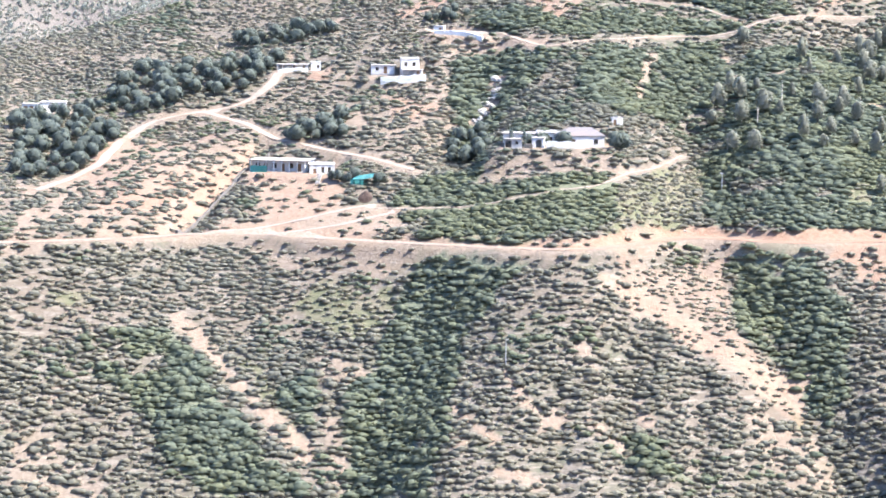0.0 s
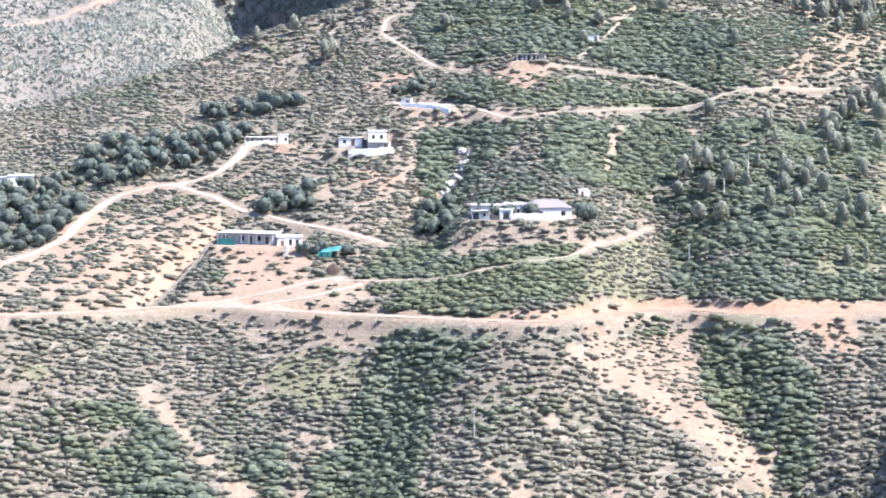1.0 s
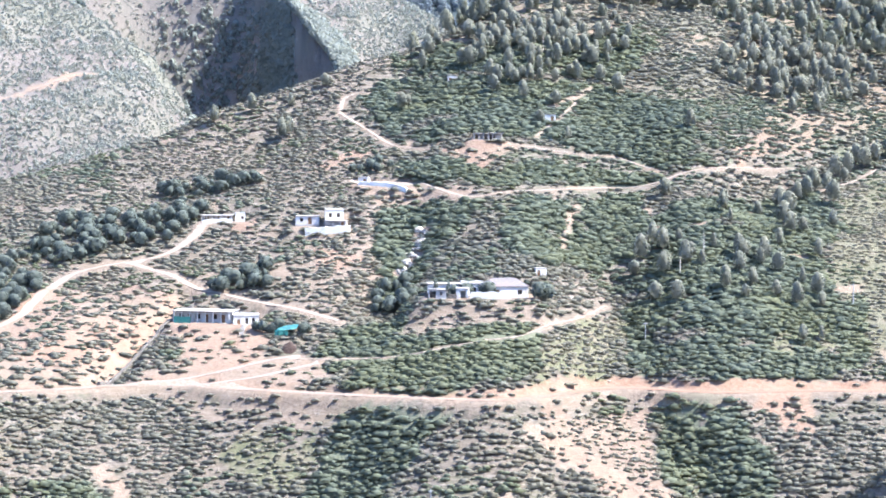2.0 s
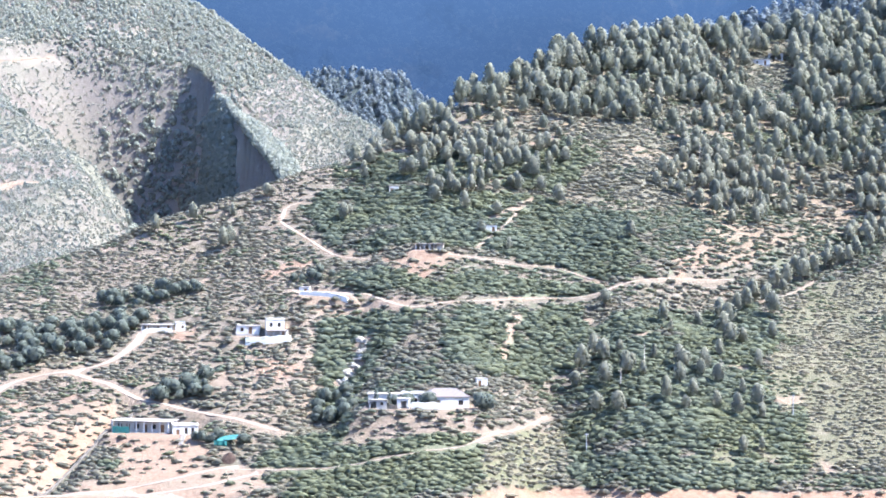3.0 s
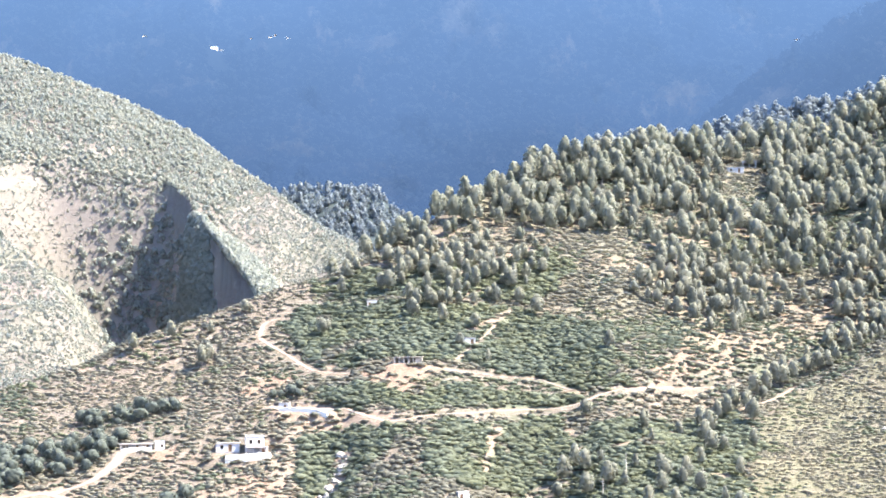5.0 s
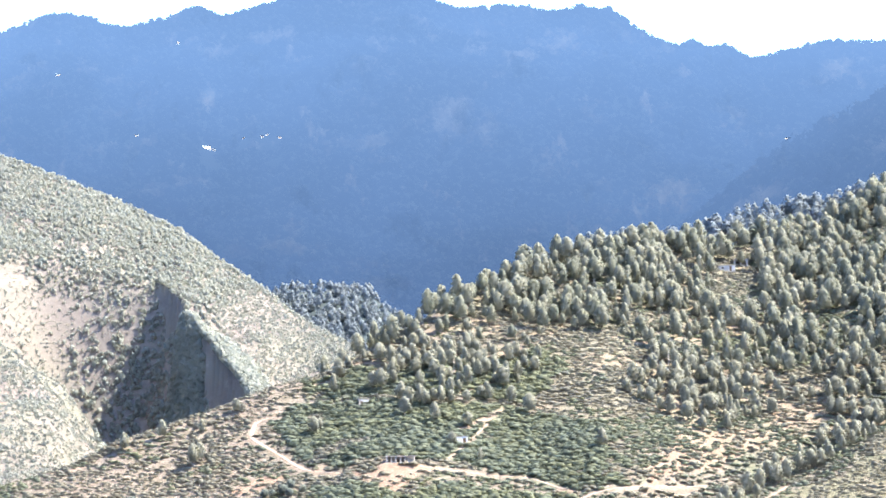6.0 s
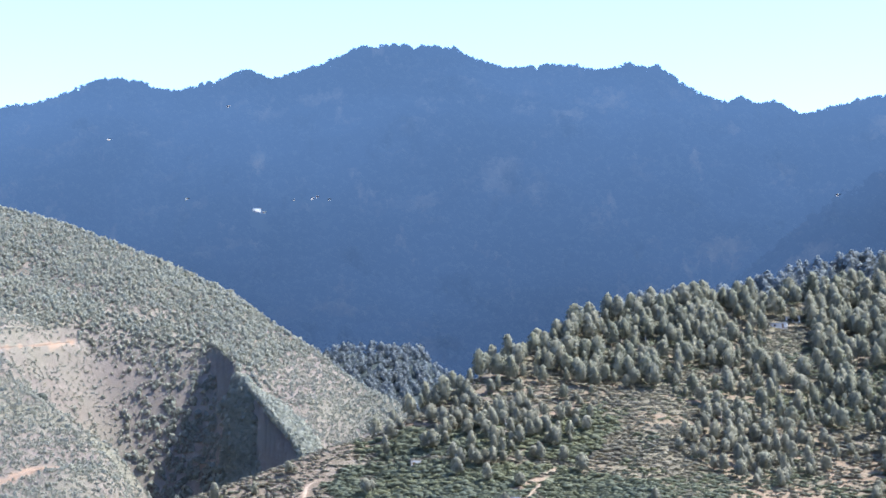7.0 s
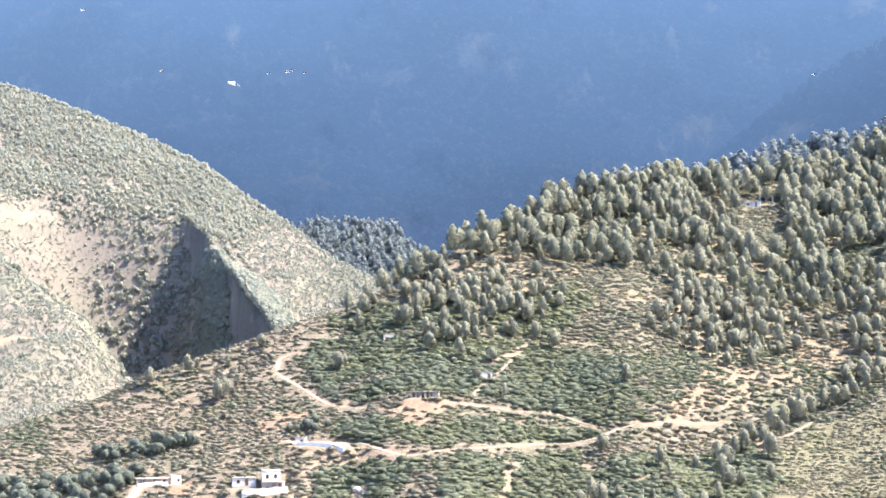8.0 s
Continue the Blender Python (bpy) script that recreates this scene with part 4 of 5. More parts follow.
def steps(place, turn, count, wide, label):
    """Concrete steps running down the bank."""
    root = new("steps")
    root.matrix_basis = pose(*place, spot(*place), 0, 0, turn)
    for k in range(count):
        drop = spot(place[0] + math.sin(radians(turn)) * k * 0.62, place[1] - math.cos(radians(turn)) * k * 0.62) - spot(*place)
        part("step", boxes((-wide / 2 + 0.12 * math.sin(k * 2.3), wide / 2, -0.62 * k - 0.62, -0.62 * k, drop - 0.5, drop + 0.24), soften=0.03), M_SLAB, root)
    return tagged(root, label, "steps")


steps((-31.5, 540.4), -8, 9, 1.1, "grey concrete steps down the bank before the house")


def dead_tree(place, high, label):
    """A bare bleached trunk with a few broken branches."""
    root = new("dead_tree")
    root.matrix_basis = pose(*place, spot(*place) - 0.2, 0, 0, high * 77 % 360)

    def limb(foot, tip, r0, r1):
        bm = bmesh.new()
        way = (tip - foot).normalized()
        u = way.orthogonal().normalized()
        v = way.cross(u)
        rings = [[bm.verts.new(foot.lerp(tip, f) + (u * math.cos(q) + v * math.sin(q)) * (r0 + (r1 - r0) * f)) for q in [i * math.tau / 6 for i in range(6)]] for f in (0, 0.5, 1)]
        for a, b in zip(rings, rings[1:]):
            for i in range(6):
                bm.faces.new((a[i], a[(i + 1) % 6], b[(i + 1) % 6], b[i]))
        bm.faces.new(rings[0][::-1])
        bm.faces.new(rings[-1])
        return bm

    part("trunk", limb(Vector((0, 0, 0)), Vector((0.02 * high, 0, high)), 0.17, 0.07), M_DEAD, root)
    for k in range(3):
        q, z = k * 2.3 + high, high * (0.45 + 0.17 * k)
        part("branch", limb(Vector((0.02 * z, 0, z)), Vector((math.cos(q) * 0.9, math.sin(q) * 0.9, z + 0.5)), 0.06, 0.02), M_DEAD, root)
    return tagged(root, label, "dead tree", group="dead trees on the hill")


for k, (px, py) in enumerate(((118, 772), (143, 760), (205, 800), (160, 735), (96, 742), (132, 700), (176, 770), (150, 690), (222, 826), (110, 735), (188, 742), (75, 548), (84, 556), (92, 566), (112, 560), (58, 690), (70, 700))):
    dead_tree((px, py), 4.2 + 1.7 * (k * 0.37 % 1), "bleached bare trunk of a dead pine on the hillside")


def sheet_fence(place, turn, wide, high, label):
    root = new("sheet_fence")
    root.matrix_basis = pose(*place, spot(*place), 0, 0, turn)
    n = 5
    for k in range(n):
        x0 = -wide / 2 + wide * k / n
        bm = bmesh.new()
        cols = [(x0 + wide / n * i / 8, 0.04 * (i % 2)) for i in range(9)]
        v = [[bm.verts.new((cx, cy, z)) for z in (0.0, high * (1 + 0.04 * math.sin(k * 2.2)))] for cx, cy in cols]
        for a, b in zip(v, v[1:]):
            bm.faces.new((a[0], b[0], b[1], a[1]))
        bmesh.ops.solidify(bm, geom=bm.faces[:], thickness=0.01)
        part("panel", bm, M_TEALPAINT, root)
        part("post", boxes((x0 - 0.04, x0 + 0.04, 0.06, 0.14, -0.4, high + 0.1)), M_WOOD, root)
    return tagged(root, label, "fence")


sheet_fence((-48.2, 544.0), -15, 4.6, 1.7, "turquoise painted corrugated sheet fence before the veranda")


def utility_pole(px, py, high, label):
    root = new("utility_pole")
    root.matrix_basis = pose(px, py, spot(px, py), 0, 0, 20)
    bm = bmesh.new()
    rings = [[bm.verts.new((math.cos(i * math.tau / 8) * r, math.sin(i * math.tau / 8) * r, z)) for i in range(8)] for r, z in ((0.16, -0.6), (0.15, 0.5), (0.11, high * 0.6), (0.08, high))]
    for a, b in zip(rings, rings[1:]):
        for i in range(8):
            bm.faces.new((a[i], a[(i + 1) % 8], b[(i + 1) % 8], b[i]))
    bm.faces.new(rings[-1])
    part("shaft", bm, M_METAL, root)
    arm = part("crossarm", boxes((-0.6, 0.6, -0.05, 0.05, high - 0.5, high - 0.4)), M_METAL, root)
    for cx in (-0.5, 0.5):
        part("insulator", boxes((cx - 0.05, cx + 0.05, -0.05, 0.05, high - 0.4, high - 0.22), soften=0.02), M_WHITE, arm)
    return tagged(root, label, "utility pole", group="utility poles")


for px, py, h in ((14.2, 457.0, 6.2), (127.5, 541.0, 5.8), (71.5, 531.0, 5.2)):
    utility_pole(px, py, h, "slim grey steel utility pole standing in the scrub")


def boulder(px, py, size, material=M_ROCK, label="pale weathered boulder lying on the grassy slope"):
    g = random.Random(int(px * 31 + py * 7))
    bm = bmesh.new()
    bmesh.ops.create_icosphere(bm, subdivisions=2, radius=1.0)
    k = [g.uniform(0, 6) for _ in range(6)]
    for v in bm.verts:
        c = v.co.copy()
        f = 1 + 0.18 * math.sin(3 * c.x + k[0]) + 0.16 * math.sin(4 * c.y + k[1]) + 0.12 * math.sin(5 * c.z + k[2])
        v.co = Vector((c.x * f * size, c.y * f * size * 0.8, max(c.z * f, -0.4) * size * 0.62))
    me = bpy.data.meshes.new("boulder")
    bm.to_mesh(me)
    bm.free()
    me.materials.append(material)
    ob = new("boulder", me)
    ob.matrix_basis = pose(px, py, spot(px, py) + 0.12 * size, 0, 0, g.uniform(0, 360))
    return tagged(ob, label, "boulder", group="boulders on the slope")


# ---- plants ----
rng = np.random.default_rng(7)


def tuft(n, seed, profile, size, droop=0.0, stray=0.55):
    """A clump of n leaf sprays on a round body: profile(u) gives radius and height for u from 0 (foot) to 1 (top)."""
    g = np.random.default_rng(seed)
    u = (np.arange(n) + g.random(n)) / n
    ang = g.random(n) * 2 * np.pi
    rad, high = profile(u)
    fill = 0.68 + 0.36 * np.sqrt(g.random(n))
    lump = 1 + 0.28 * np.sin(ang * 3 + seed) * np.cos(5 * u + seed)
    c = np.stack([np.cos(ang) * rad * fill * lump, np.sin(ang) * rad * fill * lump, high], 1)
    out = np.stack([np.cos(ang), np.sin(ang), np.interp(u, (0, 1), (0.1, 1.4))], 1) + stray * g.normal(size=(n, 3))
    out /= np.linalg.norm(out, axis=1)[:, None]
    t1 = np.cross(out, g.normal(size=(n, 3)))
    t1 /= np.linalg.norm(t1, axis=1)[:, None]
    t2 = np.cross(out, t1)
    s = size * (0.7 + 0.6 * g.random(n))[:, None]
    tri = np.stack([c + t1 * s, c - 0.6 * t1 * s + 0.8 * t2 * s, c - 0.6 * t1 * s - 0.8 * t2 * s - np.array([0, 0, droop]) * s], 1)
    # light falls on a crown as on a soft round body: normals lean from each spray towards the crown's outside
    mid = np.array([0, 0, 0.55 * high.max() + 0.45 * high.min()])
    body = (tri - mid) / np.array([rad.max(), rad.max(), 0.6 * (high.max() - high.min())])
    body /= np.linalg.norm(body, axis=2)[:, :, None]
    soft = 0.45 * out[:, None, :] + body
    return np.concatenate([tri, soft / np.linalg.norm(soft, axis=2)[:, :, None]], 2)  # n x 3 corners x (place, normal)


def bodied(tri, profile, seed, rings, sides, shrink=0.8):
    """A clump with a lumpy leafy core inside its sprays, so that no light shines through its middle."""
    g = np.random.default_rng(seed)
    rad, high = profile(np.linspace(0.02, 0.97, rings))
    ang = np.arange(sides) * 2 * np.pi / sides
    rows = []
    for k in range(rings):
        q = ang + 0.5 * (k % 2) * 2 * np.pi / sides
        lump = shrink * (1 + 0.2 * g.normal(size=sides).clip(-1.4, 1.4))
        rows.append(np.stack([np.cos(q) * rad[k] * lump, np.sin(q) * rad[k] * lump, high[k] + 0.03 * g.normal(size=sides)], 1))
    core = []
    for lo, hi in zip(rows, rows[1:]):
        for i in range(sides):
            j = (i + 1) % sides
            core += [(lo[i], lo[j], hi[i]), (lo[j], hi[j], hi[i])]
    top = np.array([0, 0, high[-1] + 0.02])
    core += [(rows[-1][i], rows[-1][(i + 1) % sides], top) for i in range(sides)]
    core = np.array(core)
    mid = np.array([0, 0, 0.45 * high.max() + 0.55 * high.min()])
    out = (core - mid) / np.array([rad.max(), rad.max(), 0.6 * (high.max() - high.min())])
    face = np.cross(core[:, 1] - core[:, 0], core[:, 2] - core[:, 0])
    face /= np.linalg.norm(face, axis=1)[:, None] + 1e-9
    out = out / np.linalg.norm(out, axis=2)[:, :, None] + 0.6 * face[:, None, :]
    return np.concatenate([tri, np.concatenate([core, out / np.linalg.norm(out, axis=2)[:, :, None]], 2)])


def shrub_body(u):
    return 0.5 * np.cos(np.clip(u - 0.15, 0, 1) * 1.55), 0.04 + 0.62 * u


def pine_body(u):
    return 0.25 * np.clip(1 - u, 0, 1) ** 0.5 * (1 + 0.08 * np.sin(u * 17)) * np.clip(0.5 + 2.5 * u, 0, 1) + 0.015, 0.26 + 0.74 * u


def round_pine_body(u):
    return 0.235 * np.sqrt(np.clip(1 - (1.9 * u - 0.75) ** 2 * 0.78, 0.03, 1)), 0.3 + 0.7 * u


def oak_body(u):
    return 0.46 * np.sqrt(np.clip(1 - (2 * u - 0.85) ** 2 * 0.72, 0.05, 1)), 0.26 + 0.74 * u


def soften(me, normals):
    layer = me.attributes.new("custom_normal", "FLOAT_VECTOR", "POINT")
    layer.data.foreach_set("vector", normals.astype(np.float32).ravel())


def spread(name, label, category, templates, x, y, z, wide, tall, tint, material, long=1.0):
    """Many plants joined into one object; each has its own size, turn and tint. long: how far they are drawn out along the contour."""
    which = rng.integers(0, len(templates), len(x))
    blocks, tints, soft = [], [], []
    for k, tri in enumerate(templates):
        pick = np.nonzero(which == k)[0]
        turn = rng.random(len(pick)) * 2 * np.pi
        c, s = np.cos(turn), np.sin(turn)
        t = tri.reshape(-1, 6)
        px = (t[None, :, 0] * c[:, None] - t[None, :, 1] * s[:, None]) * long * wide[pick, None] + x[pick, None]
        py = (t[None, :, 0] * s[:, None] + t[None, :, 1] * c[:, None]) * wide[pick, None] + y[pick, None]
        pz = t[None, :, 2] * tall[pick, None] + z[pick, None]
        blocks.append(np.stack([px, py, pz], -1).reshape(-1, 3))
        tints.append(np.repeat(tint[pick], len(t)))
        nx, ny = t[None, :, 3] * c[:, None] - t[None, :, 4] * s[:, None], t[None, :, 3] * s[:, None] + t[None, :, 4] * c[:, None]
        soft.append(np.stack([nx, ny, np.broadcast_to(t[None, :, 5], nx.shape)], -1).reshape(-1, 3))
    verts = np.concatenate(blocks)
    me = mesh_of(name, verts, np.arange(len(verts)).reshape(-1, 3), material)
    layer = me.attributes.new("tint", "FLOAT", "POINT")
    layer.data.foreach_set("value", np.concatenate(tints).astype(np.float32))
    soften(me, np.concatenate(soft))
    return tagged(new(name, me), label, category, kind="stuff")


def scatter(number, low_a, high_a, low_r, high_r):
    """Places strewn evenly over a sector of the plan."""
    a = np.radians(rng.uniform(low_a, high_a, number))
    r = np.sqrt(rng.uniform(low_r ** 2, high_r ** 2, number))
    return np.sin(a) * r, np.cos(a) * r


def clear_of_houses(x, y, margin=0.5):
    ok = np.ones(len(x), bool)
    for cx, cy, sx, sy, turn, level, bank in YARDS:
        c, s = math.cos(radians(turn)), math.sin(radians(turn))
        u, v = (x - cx) * c + (y - cy) * s, -(x - cx) * s + (y - cy) * c
        ok &= (np.abs(u) > sx + margin) | (np.abs(v) > sy + margin)
    return ok


# shrubs on the near hill, spaced like plants that keep their distance, with a web of bare ground between them
gx, gy = np.meshgrid(np.arange(-216, 276, 1.75), np.arange(406, 912, 1.5))
x = (gx + 0.88 * (np.arange(gx.shape[0])[:, None] % 2) + rng.uniform(-0.62, 0.62, gx.shape)).ravel()
y = (gy + rng.uniform(-0.55, 0.55, gy.shape)).ravel()
a, r = np.degrees(np.arctan2(x, y)), np.hypot(x, y)
seen = (a > -13.6) & (a < 17.6) & (r > 418) & (r < np.interp(a, (-13, -1, 2, 5, 8, 12, 17), (690, 700, 715, 750, 800, 850, 900)) + 10)
x, y, a, r = x[seen], y[seen], a[seen], r[seen]
bare, red, grass, lush = cover(x, y)
want = 0.93 + 0.10 * ripple(x, y, 25, 51) + 0.22 * ripple(x, y, 7, 52)
want = np.where(lush > 0.4, 1.0, want)
west = (x < 8) & (r > 525) & (lush < 0.4)
want = np.where(west, 0.9 * want, want)
want = want * (1 - 0.9 * np.clip(np.maximum(bare, red), 0, 1) ** np.where(west, 2.4, 1.2))
for name, (line, half, bank) in ROADS.items():
    d, _ = near_line(x, y, line, half + 2)
    want = np.where(d < half + (1.1 if half > 1 else 0.85), 0, want)
keep = (rng.random(len(x)) < want) & clear_of_houses(x, y)
x, y, r, grass, lush = x[keep], y[keep], r[keep], grass[keep], lush[keep] > 0.4
green = lush | (0.5 * ripple(x, y, 22, 55) + 0.5 * ripple(x, y, 8, 56) + 0.5 * rng.random(len(x)) > np.where((r > 560) & (x > 8), 0.42, 0.66) + 0.3 * (grass > 0.35))
z = land(x, y)
wide = (1.6 + 1.3 * rng.random(len(x)) ** 1.6) * np.where(lush, 1.4, 1.0) * (1 + 0.15 * ripple(x, y, 30, 54)) * np.where(inside(x, y, LUSH[6]), 0.85, np.where(inside(x, y, PALE[0]), 0.62, np.where(grass > 0.5, 0.78, 1.0))) * np.where(rng.random(len(x)) < 0.22, 0.65, 1.0)
wide *= np.where((x < 8) & (r > 545) & ~lush, 0.88, 1.0)
tall = wide * rng.uniform(0.32, 0.56, len(x))
tint = np.clip(0.35 + 0.5 * rng.random(len(x)) + 0.35 * ripple(x, y, 18, 53) + 0.2 * inside(x, y, LUSH[6]) + 0.25 * (grass > 0.35), 0, 1)
low = [bodied(tuft(16, k, shrub_body, 0.24, 0.0, 0.5), shrub_body, k, 2, 6, 0.9) for k in range(14)]
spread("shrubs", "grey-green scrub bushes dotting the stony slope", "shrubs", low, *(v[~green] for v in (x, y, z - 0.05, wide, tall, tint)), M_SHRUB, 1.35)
spread("thicket", "dense green thicket of evergreen shrubs in the gullies", "thicket", low, *(v[green] for v in (x, y, z - 0.05, wide, tall, tint)), M_GREENSHRUB, 1.3)

# pines
PINEWOOD = [(4, 712), (6, 690), (30, 674), (62, 664), (84, 690), (100, 700), (116, 672), (136, 655), (169, 676), (196, 661), (300, 760), (330, 960), (20, 960)]
PINE_SIDE = [(72, 568), (108, 596), (140, 620), (128, 567), (118, 517), (70, 545)]
PINE_GULLY = [(128, 614), (164, 657), (199, 675), (196, 650), (158, 634), (137, 616)]


def crest_run(a):
    return np.interp(a, (-13, -1, 2, 5, 8, 12, 17), (690, 700, 715, 750, 800, 850, 900))


def strewn_trees(number, outline, chance, gap):
    xs = [p[0] for p in outline]
    ys = [p[1] for p in outline]
    out = []
    while number > 0:
        number -= 1
        px, py = rng.uniform(min(xs), max(xs)), rng.uniform(min(ys), max(ys))
        if not inside(np.array([px]), np.array([py]), outline)[0] or rng.random() > chance(px, py):
            continue
        if all((px - qx) ** 2 + (py - qy) ** 2 > gap * gap for qx, qy in out):
            out.append((px, py))
    return out


def wood_chance(px, py):
    a, r = math.degrees(math.atan2(px, py)), math.hypot(px, py)
    if r > crest_run(a) + 25 or a > 17.4:
        return 0.0
    clearing = min(math.hypot((a - 8.7) / 1.6, (r - 712) / 22), math.hypot((a - 12.6) / 0.6, (r - 798) / 36))
    thick = np.clip((a - 1.5) / 6.5, 0.1, 1) * np.clip(0.6 + 0.9 * ripple(px, py, 20, 71) + 0.3 * ripple(px, py, 8, 72), 0.12, 1)
    return 0.0 if clearing < 1 or (abs(a - 12.5) < 0.55 and 775 < r < 832) else float(thick)


pines = strewn_trees(19000, PINEWOOD, wood_chance, 2.9)
pines += strewn_trees(170, PINE_SIDE, lambda px, py: 0.5, 5.0)
pines += strewn_trees(240, PINE_GULLY, lambda px, py: 1.0, 3.0)
pines += [(-50, 684), (-38, 686), (-25, 684), (-27, 661), (-25, 663), (-14, 690), (13, 669), (11, 665), (20, 700), (29, 710), (36, 716), (75, 672), (80, 665), (86, 600), (99, 637),
          (120, 603), (126, 607), (129, 608), (132, 613), (138, 620), (79, 574), (80, 558), (86, 560), (95, 568), (102, 582), (101, 563), (122, 579), (106, 557), (53, 641), (59, 653), (49, 657), (40, 665), (61, 633)]


def tree(name, label, category, trunk_high, trunk_wide, crown_tri, bark, leaf, lean):
    """A tree of unit height: a tapered trunk with a few limbs, and a crown of leaf sprays."""
    root = new(name)
    bm = bmesh.new()
    rings = []
    for k in range(4):
        f = k / 3
        ring = [bm.verts.new((math.cos(q) * trunk_wide * (1 - 0.75 * f) + lean * f * f, math.sin(q) * trunk_wide * (1 - 0.75 * f), trunk_high * f - 0.04)) for q in [i * math.tau / 6 for i in range(6)]]
        rings.append(ring)
    for lo, hi in zip(rings, rings[1:]):
        for i in range(6):
            bm.faces.new((lo[i], lo[(i + 1) % 6], hi[(i + 1) % 6], hi[i]))
    for k in range(5):
        q, f = k * 2.4, 0.35 + 0.12 * k
        foot = Vector((lean * f * f, 0, trunk_high * f))
        tip = foot + Vector((math.cos(q) * 0.13, math.sin(q) * 0.13, 0.09))
        w = trunk_wide * 0.35
        v = [bm.verts.new(foot + Vector((0, 0, w))), bm.verts.new(foot + Vector((-math.sin(q) * w, math.cos(q) * w, -w))), bm.verts.new(foot + Vector((math.sin(q) * w, -math.cos(q) * w, -w))), bm.verts.new(tip)]
        for i, j in ((0, 1), (1, 2), (2, 0)):
            bm.faces.new((v[i], v[j], v[3]))
    me = bpy.data.meshes.new("trunk")
    bm.to_mesh(me)
    bm.free()
    me.materials.append(bark)
    trunk = new("trunk", me)
    trunk.parent = root
    verts, soft = crown_tri.reshape(-1, 6)[:, :3], crown_tri.reshape(-1, 6)[:, 3:]
    me = mesh_of("crown", verts, np.arange(len(verts)).reshape(-1, 3), leaf)
    layer = me.attributes.new("tint", "FLOAT", "POINT")
    layer.data.foreach_set("value", np.full(len(verts), 0.35, np.float32))
    soften(me, soft)
    crown = new("crown", me)
    crown.parent = root
    return tagged(root, label, category)


def plant_trees(kinds, places, low, high, group, tone=1.0):
    """The first few places take the trees as built, the rest copies."""
    for k, (px, py) in reversed(list(enumerate(places))):
        size = random.uniform(low, high)
        m = Matrix.LocRotScale((px, py, spot(px, py) - 0.1), Euler((0, 0, random.uniform(0, 6.28))), Vector((size * random.uniform(0.75, 1.3), size * random.uniform(0.75, 1.3), size)))
        if k < len(kinds):
            kinds[k].matrix_basis = m
            tagged(kinds[k], group=group)
        else:
            copy_thing(kinds[k % len(kinds)], m)


PINE_LABEL = "grey-green pine with a bare lower trunk on the hillside"
pine_tris = []
for k in range(8):
    body = pine_body if k % 3 == 1 else round_pine_body
    pine_tris.append(bodied(tuft(380, 60 + k, body, 0.052, 0.3, 0.55), body, k, 6, 7, 0.6))
pines.sort(key=lambda p: math.hypot(*p))
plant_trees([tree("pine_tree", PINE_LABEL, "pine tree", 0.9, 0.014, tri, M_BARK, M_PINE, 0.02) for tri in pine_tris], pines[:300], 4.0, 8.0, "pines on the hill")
rest = np.array(pines[300:])
n = len(rest)
tall = 3.2 + 7.6 * rng.random(n) ** 1.5
tall = tall + np.where(np.hypot(rest[:, 0], rest[:, 1]) > crest_run(np.degrees(np.arctan2(rest[:, 0], rest[:, 1]))) - 28, 1.8, 0.0)
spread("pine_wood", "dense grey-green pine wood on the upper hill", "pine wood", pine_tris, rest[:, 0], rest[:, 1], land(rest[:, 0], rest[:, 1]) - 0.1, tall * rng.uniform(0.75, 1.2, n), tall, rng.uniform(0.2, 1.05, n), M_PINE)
stem = []
for k in range(6):
    q = [(math.cos(i * math.tau / 3) * 0.013, math.sin(i * math.tau / 3) * 0.013) for i in range(3)]
    stem += [[(*q[i % 3], -0.03), (*q[(i + 1) % 3], -0.03), (0, 0, 0.85)] for i in range(3)]
spread("pine_trunks", "bare trunks of the upper pine wood", "tree trunks", [np.concatenate([np.array(stem[:3]), np.array(stem[:3]) * (1, 1, 0) / 0.013], 2)], rest[:, 0], rest[:, 1], land(rest[:, 0], rest[:, 1]), tall, tall, rng.uniform(0, 1, n), M_BARK)

# round dark trees about the hamlet
OAKS = [
    ([(-104, 601), (-89, 626), (-65, 624), (-48, 614), (-56, 597), (-84, 590)], 110, 3.0),
    ([(-122, 596), (-103, 599), (-90, 573), (-98, 544), (-112, 544)], 90, 3.0),
    ([(-67, 640), (-34, 636), (-33, 629), (-55, 625)], 40, 2.8),
    ([(-44, 569), (-27, 571), (-25, 560), (-39, 562)], 14, 2.8),
    ([(-6, 624), (-1, 632), (8, 624), (4, 617)], 14, 2.6),
    ([(1, 543), (3, 560), (11, 557), (14, 544)], 22, 2.6),
]
oaks = []
for outline, number, gap in OAKS:
    oaks += strewn_trees(number * 5, outline, lambda px, py: 0.5, gap)
oaks += [(44, 531), (46, 533), (-26.8, 534), (-25.2, 533.2), (-24, 533), (-22.5, 534), (-16, 531), (-28.6, 535.5)]
oaks += [(25.6, 538.2), (31.2, 534.2), (22.4, 536.0)]
random.shuffle(oaks)
oak_tris = [bodied(tuft(280, 80 + k, oak_body, 0.095, 0.1, 0.7), oak_body, k, 5, 8, 0.7) for k in range(5)]
oak_kinds = [tree("oak_tree", "round dark green evergreen tree beside the hamlet", "tree", 0.55, 0.035, tri, M_BARK, M_OAK, 0.04) for tri in oak_tris]
plant_trees(oak_kinds, oaks[:294], 2.2, 4.8, "round trees round the hamlet")



def cypress_body(u):
    return 0.11 * np.sqrt(np.clip(1 - (1.6 * u - 0.55) ** 2 * 0.9, 0.02, 1)), 0.04 + 0.96 * u


